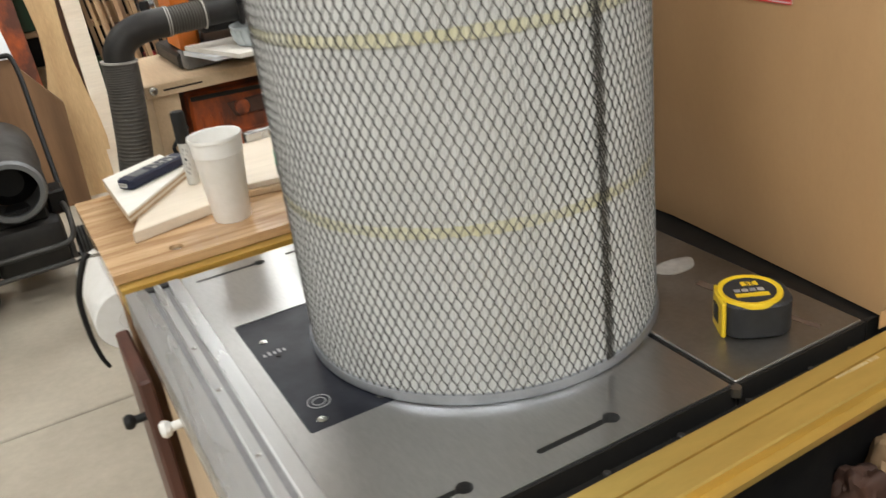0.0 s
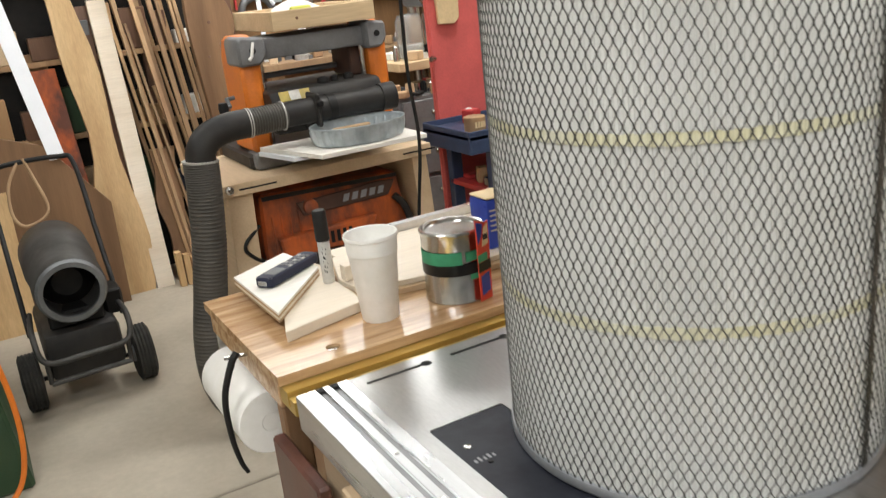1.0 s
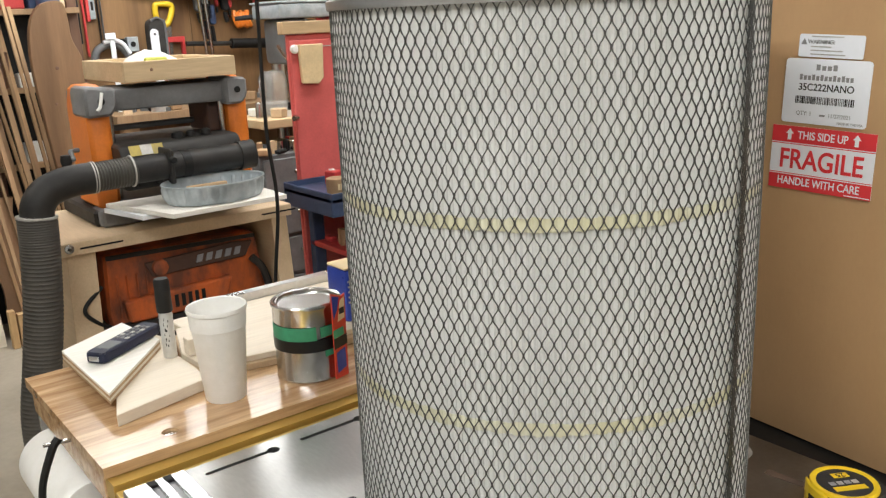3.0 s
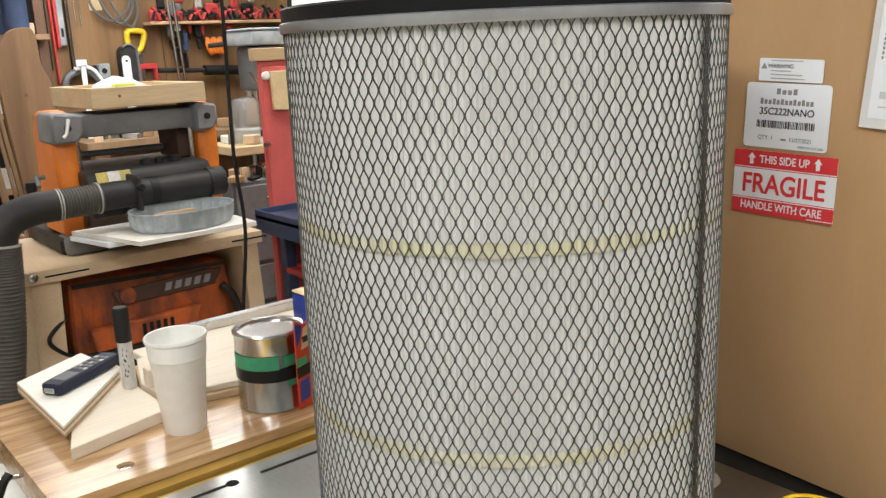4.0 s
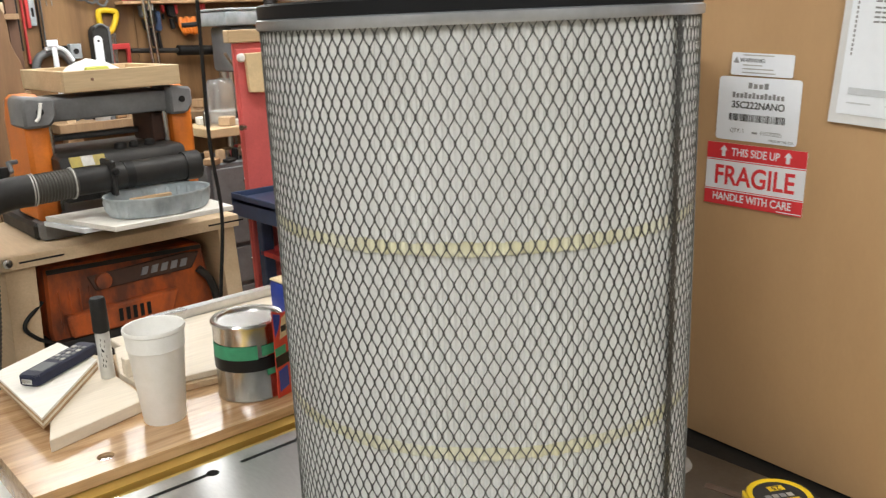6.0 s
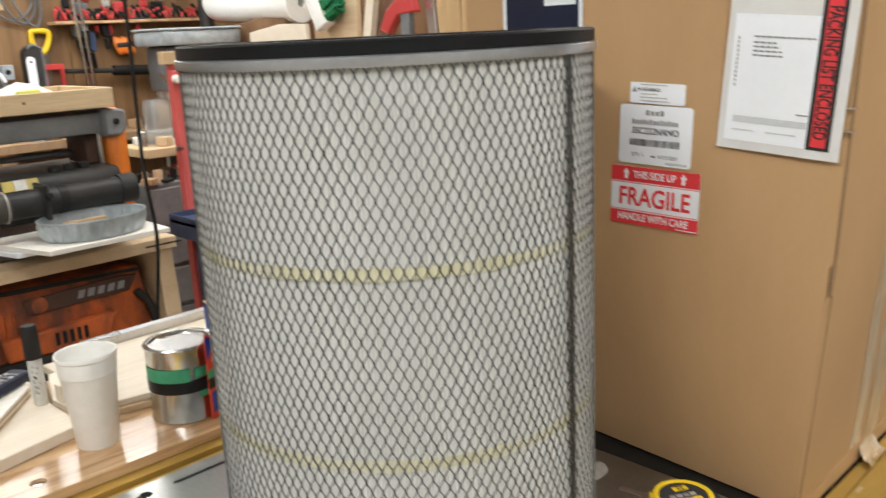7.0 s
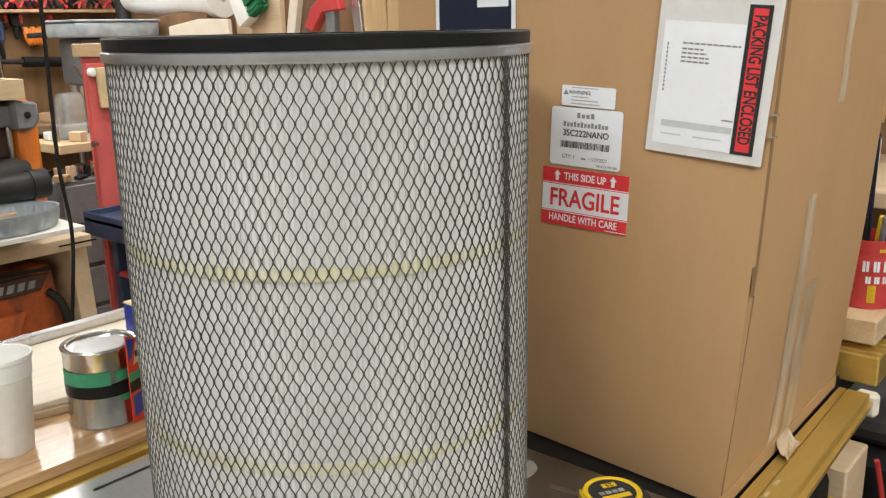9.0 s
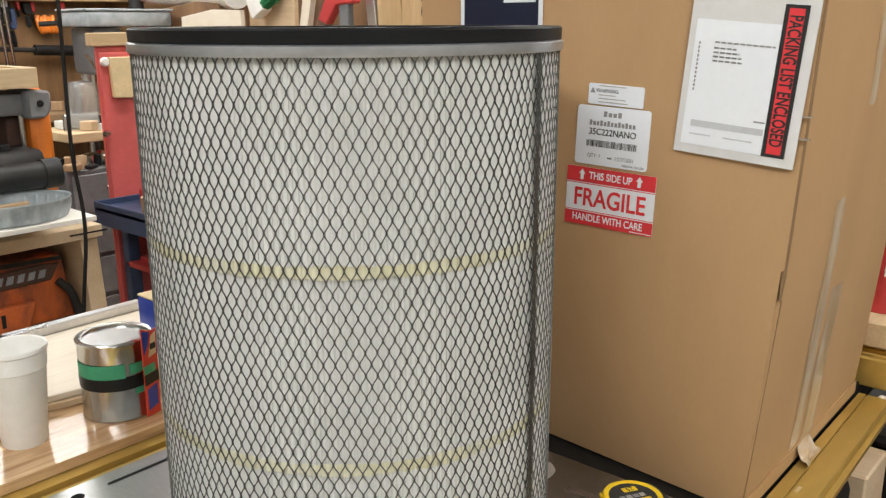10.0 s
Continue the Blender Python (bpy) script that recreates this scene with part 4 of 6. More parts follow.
def remote():
    t = thing("handset", (-0.25, 0.675, 0.8415), "dark blue-grey handheld recorder lying on an offcut", "handset")
    t.rotation_euler = (0, 0, radians(33))
    ORIGIN[t] = Vector()
    part("body", prism(rounded(-0.068, 0.068, -0.0175, 0.0175, 0.008), 0, 0.017, bev=0.0025), NAVY, t, "", True)
    part("screen", box(-0.050, -0.018, -0.012, 0.012, 0.0168, 0.0178, 0.0005), SHADE_GREY, t)
    for i in range(5):
        for k in range(3):
            part("key", box(-0.008 + 0.012 * i, 0.000 + 0.012 * i, -0.0125 + 0.009 * k, -0.0065 + 0.009 * k, 0.0168, 0.0185, 0.0006), GREY_PLASTIC if (i + k) % 3 else STAIN, t)
    part("tip", box(-0.0705, -0.066, -0.009, 0.009, 0.004, 0.012, 0.001), ALU, t)


def marker():
    x, y, z = -0.196, 0.632, BZ + 0.0185
    t = thing("marker_pen", (x, y, z), "fat black-capped marker pen standing upright", "marker pen")
    part("barrel", lathe([(0, 0), (0.0095, 0), (0.0105, 0.002), (0.0105, 0.07), (0.0098, 0.073), (0.0098, 0.078), (0, 0.078)], (x, y, z), 28), BARREL, t, "silver-white barrel", True)
    part("cap", lathe([(0.0112, 0.074), (0.0122, 0.076), (0.0116, 0.124), (0.0098, 0.127), (0, 0.127)], (x, y, z), 28), BLACK, t, "black cap", True)
    for k in range(6):
        bm = bmesh.new()
        a0, a1 = radians(224 + 6 * (k % 2)), radians(250 + 8 * (k % 3))
        q = [bm.verts.new((x + 0.0107 * math.cos(a), y + 0.0107 * math.sin(a), z + 0.020 + 0.0080 * k + h)) for a, h in ((a0, 0.001), (a1, -0.001), (a1, 0.0025), (a0, 0.0065))]
        bm.faces.new(q)
        part("print_bar", bm, BLACK_INK, t)


def foam_cup():
    x, y = -0.178, 0.472
    t = thing("foam_cup", (x, y, BZ), "tall white foam cup on the oak bench", "cup")
    part("wall", lathe([(0, 0.003), (0.025, 0.003), (0.0278, 0.0), (0.0288, 0.002), (0.0374, 0.106), (0.0379, 0.107), (0.0387, 0.1075), (0.0400, 0.129), (0.0400, 0.1300)], (x, y, BZ), 56), FOAM, t, "", True)
    part("rim", lathe([(0.0398, 0.1300), (0.0416, 0.1314), (0.0420, 0.1345), (0.0412, 0.1372), (0.0394, 0.1362), (0.0384, 0.129), (0.0350, 0.10), (0.0266, 0.008), (0, 0.008)], (x, y, BZ), 56), FOAM, t, "rolled rim and inside", True)


def paint_can():
    x, y = -0.042, 0.466
    t = thing("paint_can", (x, y, BZ), "steel paint can wrapped in green and black tape", "paint can")
    part("body", lathe([(0, 0.002), (0.049, 0.002), (0.051, 0), (0.053, 0.001), (0.053, 0.004), (0.0520, 0.006), (0.0520, 0.114), (0.0535, 0.116), (0.0540, 0.120), (0.0525, 0.122), (0.0490, 0.121), (0.0480, 0.117)], (x, y, BZ), 64), STEEL, t, "", True)
    part("lid", lathe([(0.0482, 0.117), (0.0465, 0.121), (0.0445, 0.121), (0.0435, 0.1175), (0, 0.1175)], (x, y, BZ), 64), STEEL, t, "bright steel lid", True)

    def band(name, a0, a1, z0, z1, r, m, lab):
        n = 40
        bm = bmesh.new()
        g = []
        for i in range(n + 1):
            a = radians(a0 + (a1 - a0) * i / n)
            g.append([bm.verts.new((x + q * math.cos(a), y + q * math.sin(a), BZ + z)) for q, z in ((r, z0), (r + 0.0004, z1))])
        for p, q in zip(g, g[1:]):
            bm.faces.new((p[0], q[0], q[1], p[1]))
        part(name, bm, m, t, lab, True)
    band("green_tape", 150, 255, 0.066, 0.090, 0.0524, GREEN_TAPE, "green masking tape")
    band("green_tape", 262, 350, 0.072, 0.088, 0.0524, GREEN_TAPE, "green masking tape")
    band("green_tape", 268, 330, 0.040, 0.060, 0.0524, GREEN_TAPE, "green masking tape")
    band("black_tape", 140, 350, 0.050, 0.069, 0.0530, BLACK_TAPE, "black tape")
    t.scale = (0.97, 0.97, 0.96)
    # the glue packet taped to it
    p = thing("glue_packet", (x + 0.0195, y - 0.048, BZ), "red and blue glue packet taped to a can", "packet")
    p.rotation_euler = (0, 0, radians(22))
    ORIGIN[p] = Vector()
    part("sleeve", prism([(-0.015, 0.002), (0.015, 0.0), (0.019, 0.126), (0.010, 0.124), (-0.013, 0.134)], -0.0065, -0.005, "xz"), RED_PACK, p)
    part("blue_print", prism([(-0.010, 0.010), (0.011, 0.014), (0.011, 0.045), (-0.010, 0.042)], -0.0071, -0.0067, "xz"), BLUE_TIN, p)
    part("blue_print", prism([(-0.0125, 0.130), (0.004, 0.124), (-0.002, 0.106), (-0.011, 0.094)], -0.0071, -0.0067, "xz"), BLUE_TIN, p)
    part("cream_print", prism([(-0.002, 0.088), (0.0145, 0.090), (0.0165, 0.122), (0.006, 0.118)], -0.0071, -0.0067, "xz"), CREAM, p)
    part("print_bar", box(0.002, 0.014, -0.0075, -0.0073, 0.098, 0.107, 0), BLACK_INK, p)
    part("tape_wrap", box(-0.0155, 0.0155, -0.0081, -0.0076, 0.049, 0.065, 0), BLACK_TAPE, p)
    part("tape_wrap", box(-0.0155, 0.009, -0.0080, -0.0076, 0.0655, 0.078, 0), GREEN_TAPE, p)


def blue_tin():
    t = thing("blue_tin", (0.085, 0.60, BZ + 0.0215), "blue rectangular solvent tin on the bench", "tin")
    part("body", box(0.080, 0.160, 0.555, 0.615, BZ + 0.0215, BZ + 0.112, 0.006, seg=2), BLUE_TIN, t, "", True)
    part("rim", box(0.081, 0.159, 0.556, 0.614, BZ + 0.1122, BZ + 0.116, 0.0015), CREAM, t)
    for k in range(5):
        part("print_bar", box(0.085, 0.110 + 0.006 * (k % 2), 0.5543, 0.5548, BZ + 0.055 + 0.009 * k, BZ + 0.058 + 0.009 * k, 0), STAIN, t)


remote()
marker()
foam_cup()
paint_can()
blue_tin()
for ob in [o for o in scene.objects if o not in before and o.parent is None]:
    ob.matrix_basis = EYE_SCALE @ ob.matrix_basis
solo("power_cable", tube(smooth_line([(0.29, 1.2, TOP), (0.291, 1.2, 1.9), (0.29, 1.2, 1.41), (0.283, 1.2, 1.09), (0.293, 1.2, 0.90), (0.263, 1.2, 0.66), (0.255, 1.21, 0.3), (0.24, 1.25, 0.012), (0.1, 1.4, 0.008)]), 0.0045, 8), BLACK, "black power cord hanging from the ceiling", "cord")

# ---- the planer and its stand ----


def planer_stand():
    t = thing("planer_stand", (0.3, 2.1, 0), "shop-made plywood stand for a planer", "stand")
    part("worktop", box(-0.055, 0.665, 1.85, 2.36, 0.712, 0.75, 0.002), PLY, t, "plywood worktop")
    for x0, x1 in ((-0.035, 0.045), (0.60, 0.655)):
        s = 1 if x0 > 0 else -1
        part("leg", prism([(x0, 0.711), (x1, 0.711), (x1 + 0.03 * s, 0.0), (x0 + 0.03 * s, 0.0)], 1.87, 2.34, "xz", bev=0.002), PLY, t, "tapered plywood leg")
    part("shelf", box(-0.02, 0.64, 1.92, 2.34, 0.30, 0.32, 0.002), PLY, t)
    for x in (0.06, 0.62):
        part("slot_line", box(x - 0.06, x + 0.06, 1.8485, 1.8502, 0.728, 0.733, 0), BLACK, t)
    part("bolt", lathe([(0, 0), (0.013, 0), (0.013, 0.008), (0.006, 0.010), (0.006, 0.025), (0, 0.025)], (-0.03, 1.85, 0.735), 12, m=Matrix.Rotation(radians(90), 4, "X")), STEEL, t)


def orange_tool():
    t = thing("orange_tool_case", (0.33, 2.05, 0.32), "dusty orange portable machine on the stand's shelf", "power tool")
    part("shell", prism([(0.10, 0.322), (0.56, 0.322), (0.60, 0.44), (0.575, 0.655), (0.085, 0.675), (0.075, 0.48)], 1.95, 2.28, "xz", bev=0.008), ORANGE_DIRTY, t)
    part("dark_panel", prism([(0.22, 0.578), (0.53, 0.583), (0.56, 0.632), (0.50, 0.638), (0.20, 0.626)], 1.940, 1.951, "xz", bev=0.003), DUSTY_BROWN, t, "dark dust-caked band")
    part("dial", lathe([(0, 0), (0.026, 0), (0.024, 0.012), (0.012, 0.016), (0, 0.016)], (0.245, 1.940, 0.606), 20, m=Matrix.Rotation(radians(90), 4, "X")), ORANGE_DIRTY, t, "", True)
    part("side_arm", tube(smooth_line([(0.545, 1.93, 0.58), (0.575, 1.92, 0.54), (0.59, 1.915, 0.48), (0.585, 1.91, 0.445)]), 0.013, 10), DARK_PLASTIC, t, "black curved arm", True)
    for k in range(4):
        part("rib", box(0.11 + 0.03 * k, 0.116 + 0.03 * k, 1.941, 1.951, 0.47, 0.60, 0.002), ORANGE_DIRTY, t)
    part("top_slot", prism([(0.09, 0.655), (0.57, 0.640), (0.57, 0.652), (0.09, 0.669)], 1.944, 1.951, "xz"), DARK_PLASTIC, t)
    part("front_lip", prism([(0.13, 0.455), (0.44, 0.455), (0.47, 0.535), (0.12, 0.525)], 1.915, 1.955, "xz", bev=0.006), ORANGE_DIRTY, t)
    part("base", box(0.06, 0.60, 1.905, 2.30, 0.322, 0.452, 0.012), DARK_PLASTIC, t, "black base")
    for k in range(5):
        part("vent", box(0.27 + 0.022 * k, 0.282 + 0.022 * k, 1.9125, 1.916, 0.475, 0.515, 0), BLACK, t)
    for k in range(5):
        part("print_bar", prism([(0.36 + 0.032 * k, 0.596), (0.380 + 0.032 * k, 0.597), (0.388 + 0.032 * k, 0.621), (0.368 + 0.032 * k, 0.620)], 1.936, 1.9395, "xz"), GREY_INK, t)
    solo("power_cable", tube(smooth_line([(0.09, 1.94, 0.42), (0.03, 1.90, 0.46), (0.01, 1.88, 0.40), (0.06, 1.87, 0.36), (0.10, 1.88, 0.44), (0.02, 1.87, 0.50), (-0.01, 1.86, 0.55), (0.05, 1.88, 0.60)]), 0.006, 8), BLACK, "tangled black cable in front of an orange tool", "cable")


def planer():
    t = thing("thickness_planer", (0.34, 2.1, 0.75), "orange and grey thickness planer on a plywood stand", "planer")
    part("base", box(0.09, 0.59, 1.99, 2.33, 0.751, 0.80, 0.008), DARK_PLASTIC, t, "black base")
    for x0, x1 in ((0.10, 0.225), (0.48, 0.60)):
        part("foot", box(x0, x1, 1.955, 2.06, 0.751, 0.805, 0.012, seg=2), GREY_PLASTIC, t, "grey moulded foot")
    for x0, x1, xo in ((0.108, 0.175, 0.108), (0.548, 0.612, 0.612)):
        side = part("side_cover", prism([(1.985, 0.80), (2.19, 0.80), (2.19, 1.10), (2.15, 1.165), (2.03, 1.165), (1.985, 1.12)], x0, x1, "yz", bev=0.012), ORANGE, t, "orange side cover", True)
    part("side_hole", lathe([(0, 0), (0.02, 0), (0.02, 0.006), (0, 0.006)], (0.130, 1.984, 1.12), 20, m=Matrix.Rotation(radians(90), 4, "X")), BLACK, t)
    part("top_cover", box(0.115, 0.595, 1.99, 2.20, 1.085, 1.150, 0.010, seg=2), GREY_PLASTIC, t, "grey top cover", True)
    for x0, x1 in ((0.100, 0.190), (0.530, 0.604)):
        part("corner_cap", prism([(x0, 1.075), (x1 - 0.02, 1.075), (x1, 1.10), (x1, 1.155), (x0 + 0.01, 1.165), (x0, 1.15)], 1.955, 2.10, "xz", bev=0.008), GREY_PLASTIC, t, "grey corner cap", True)
        part("cap_bolt", lathe([(0, 0), (0.010, 0), (0.010, 0.004), (0, 0.005)], ((x0 + x1) / 2, 1.954, 1.12), 12, m=Matrix.Rotation(radians(90), 4, "X")), BLACK, t)
    for x in (0.18, 0.535):
        part("column", tube([(x, 2.02, 0.80), (x, 2.02, 1.09)], 0.011, 14), STEEL, t, "bright steel column", True)
    part("cutter_head", box(0.17, 0.545, 2.03, 2.30, 0.93, 0.985, 0.006), DARK_PLASTIC, t, "dark cutter head carriage")
    part("bed_roller", tube([(0.17, 2.16, 1.02), (0.545, 2.16, 1.02)], 0.010, 14), SHADE_GREY, t, "", True)
    part("dust_hood", prism([(1.895, 0.955), (1.915, 0.990), (2.03, 0.992), (2.03, 0.86), (1.90, 0.86)], 0.165, 0.54, "yz", bev=0.008), DARK_PLASTIC, t, "black dust hood", True)
    stick = part("warning_sticker", prism([(1.8965, 0.960), (1.9125, 0.988), (1.9105, 0.989), (1.8945, 0.961)], 0.19, 0.29, "yz"), STICKER, t, "faded yellow warning sticker")
    part("sticker_panel", prism([(1.8935, 0.962), (1.9090, 0.989), (1.9080, 0.9895), (1.8925, 0.9625)], 0.222, 0.256, "yz"), STAIN, stick)
    part("inner_panel", box(0.495, 0.547, 2.035, 2.19, 0.99, 1.083, 0.004), DUSTY_BROWN, t, "dark brown inner side")
    part("lever", tube([(0.150, 1.953, 1.145), (0.138, 1.945, 1.105), (0.128, 1.943, 1.095)], 0.005, 8), FOAM, t, "white lever", True)
    for k in range(6):
        part("hood_rib", box(0.20 + 0.055 * k, 0.206 + 0.055 * k, 1.893, 1.9, 0.868, 0.95, 0.001), BLACK, t)
    for x, r in ((0.36, 0.020), (0.40, 0.014), (0.45, 0.017)):
        part("hood_knob", lathe([(0, 0), (r, 0), (r * 0.9, 0.014), (r * 0.5, 0.018), (0, 0.018)], (x, 1.96, 0.9925), 14), BLACK, t, "", True)
    part("bed", box(0.168, 0.545, 1.90, 2.33, 0.801, 0.822, 0.003), SHADE_GREY, t, "grey metal bed")
    part("crank", tube([(0.075, 2.0, 0.985), (0.05, 1.99, 0.985), (0.048, 1.96, 0.965), (0.03, 1.945, 0.965)], 0.007, 8), SHADE_GREY, t)
    part("crank_knob", lathe([(0, -0.018), (0.013, -0.016), (0.016, 0), (0.013, 0.016), (0, 0.018)], (0.022, 1.94, 0.966), 16), BLACK, t, "black knob", True)
    board = thing("white_board", (0.31, 1.8, 0.81), "white laminated board bridging the planer bed", "board")
    part("sheet", prism([(0.10, 1.90), (0.185, 1.60), (0.525, 1.60), (0.53, 1.90)], 0.8225, 0.836, bev=0.001), WHITE_PLY, board)
    part("under_sheet", prism([(0.095, 1.905), (0.14, 1.71), (0.50, 1.72), (0.52, 1.905)], 0.8085, 0.822, bev=0.001), WHITE_PAPER, board)
    # galvanised pan
    pan = thing("galvanised_pan", (0.356, 1.715, 0.8365), "ribbed galvanised steel oil pan holding a stick", "pan")
    n, rings = 156, []
    bm = bmesh.new()
    for r, z, rib in ((0.0, 0.001, 0), (0.135, 0.001, 0), (0.139, 0.004, 0.0), (0.142, 0.02, 0.0065), (0.146, 0.042, 0.0060), (0.148, 0.051, 0), (0.152, 0.054, 0), (0.151, 0.057, 0), (0.146, 0.054, 0), (0.136, 0.008, 0), (0.0, 0.005, 0)):
        if r == 0:
            rings.append([bm.verts.new((0.356, 1.715, 0.8365 + z))])
            continue
        rings.append([bm.verts.new((0.356 + (r + rib * math.cos(26 * a)) * math.cos(a), 1.715 + 0.72 * (r + rib * math.cos(26 * a)) * math.sin(a), 0.8365 + z)) for a in [2 * math.pi * k / n for k in range(n)]])
    for a, b in zip(rings, rings[1:]):
        for k in range(n):
            j = (k + 1) % n
            if len(a) == 1:
                bm.faces.new((a[0], b[k], b[j]))
            elif len(b) == 1:
                bm.faces.new((a[k], b[0], a[j]))
            else:
                bm.faces.new((a[k], b[k], b[j], a[j]))
    part("pan_body", bm, GALV, pan, "", True)
    solo("stick", box(0.28, 0.40, 1.72, 1.735, 0.842, 0.880, 0.002), PLY_EDGE, "brown stick lying in a pan", "stick")
    # box of pine on the top
    b = thing("wooden_tray", (0.39, 2.13, 1.167), "shallow pine tray on the planer with a cloth in it", "tray")
    part("front", box(0.218, 0.566, 1.945, 1.965, 1.167, 1.226, 0.002), PINE_X, b)
    part("back", box(0.218, 0.566, 2.325, 2.345, 1.167, 1.226, 0.002), PINE_X, b)
    for x in (0.218, 0.546):
        part("side", box(x, x + 0.02, 1.9655, 2.3245, 1.167, 1.226, 0.002), PINE_X, b)
    part("bottom", box(0.2385, 0.5455, 1.9655, 2.3245, 1.167, 1.175, 0), PLY, b)
    part("knot", lathe([(0, 0), (0.005, 0), (0.004, 0.0008), (0, 0.001)], (0.30, 1.9448, 1.20), 12, m=Matrix.Rotation(radians(90), 4, "X")), WALNUT, b)
    rnd = random.Random(3)
    bm = bmesh.new()
    g = []
    for i in range(15):
        row = []
        for j in range(11):
            u, w = i / 14 * 2 - 1, j / 10 * 2 - 1
            h = max(0, 1 - u * u) * max(0, 1 - w * w)
            row.append(bm.verts.new((0.345 + 0.10 * u, 2.07 + 0.07 * w, 1.179 + 0.075 * h ** 0.6 + 0.012 * noise.noise(Vector((u * 3, w * 3, 1))) * h ** 0.3)))
        g.append(row)
    for a, c in zip(g, g[1:]):
        for k in range(10):
            bm.faces.new((a[k], c[k], c[k + 1], a[k + 1]))
    rag = solo("cloth", bm, CLOTH, "crumpled white cloth with a lime label", "cloth", smooth=True)
    solo("lime_rag", box(0.30, 0.37, 1.985, 2.01, 1.205, 1.234, 0.008, seg=2), LIME, "lime yellow cloth lump in a tray", "cloth", smooth=True)


def dust_hose():
    t = thing("dust_hose", (-0.1, 1.8, 0), "black dust hose with elbow leading to a planer", "hose")
    part("pipe", tube([(0.16, 1.815, 0.932), (0.30, 1.81, 0.934), (0.48, 1.80, 0.936)], 0.038, 24), DARK_PLASTIC, t, "smooth black pipe", True)
    part("end_cap", tube([(0.478, 1.80, 0.936), (0.524, 1.798, 0.937)], 0.043, 24), DARK_PLASTIC, t, "", True)
    part("blast_gate", box(0.255, 0.268, 1.765, 1.855, 0.885, 0.985, 0.004), DARK_PLASTIC, t, "black blast gate")
    part("gate_knob", lathe([(0, 0), (0.010, 0), (0.012, 0.008), (0.008, 0.016), (0, 0.016)], (0.262, 1.764, 0.955), 14, m=Matrix.Rotation(radians(90), 4, "X")), BLACK, t, "", True)
    part("coupling", tube([(0.30, 1.81, 0.934), (0.325, 1.81, 0.934)], 0.0405, 24), BLACK, t, "", True)
    line = [Vector((0.165 - 0.0028 * i, 1.815 - 0.0002 * i, 0.932 - 0.00005 * i)) for i in range(44)]
    part("flexible_sleeve", tube(line, 0, 24, ribs=[0.040 + (0.0018 if i % 3 == 1 else -0.0008) for i in range(44)]), HOSE, t, "grey ribbed sleeve", True)
    elbow = smooth_line([(0.05, 1.808, 0.93), (-0.01, 1.806, 0.928), (-0.068, 1.803, 0.912), (-0.10, 1.80, 0.880), (-0.108, 1.80, 0.84)], 10)
    part("elbow", tube(elbow, 0.043, 24), DARK_PLASTIC, t, "black elbow", True)
    for p, q in (((0.047, 1.808, 0.93), (0.050, 1.808, 0.93)), ((0.054, 1.808, 0.93), (0.057, 1.808, 0.93)), ((0.157, 1.814, 0.932), (0.161, 1.814, 0.932))):
        part("hose_clamp", tube([p, q], 0.0445, 24), STAIN, t, "bright hose clamp", True)
    part("hose_clamp", tube([(-0.108, 1.80, 0.851), (-0.1085, 1.80, 0.846)], 0.0525, 24), STAIN, t, "bright hose clamp", True)
    down = smooth_line([(-0.108, 1.80, 0.846), (-0.114, 1.80, 0.75), (-0.13, 1.80, 0.60), (-0.155, 1.80, 0.45), (-0.185, 1.79, 0.30), (-0.185, 1.78, 0.18), (-0.15, 1.77, 0.095), (-0.07, 1.75, 0.058), (0.1, 1.72, 0.058)], 40)
    part("ribbed_hose", tube(down, 0, 22, ribs=[0.0505 + (0.0012 if i % 3 == 1 else -0.0006) for i in range(len(down))]), HOSE, t, "dark ribbed hose", True)


planer_stand()
orange_tool()
planer()
dust_hose()


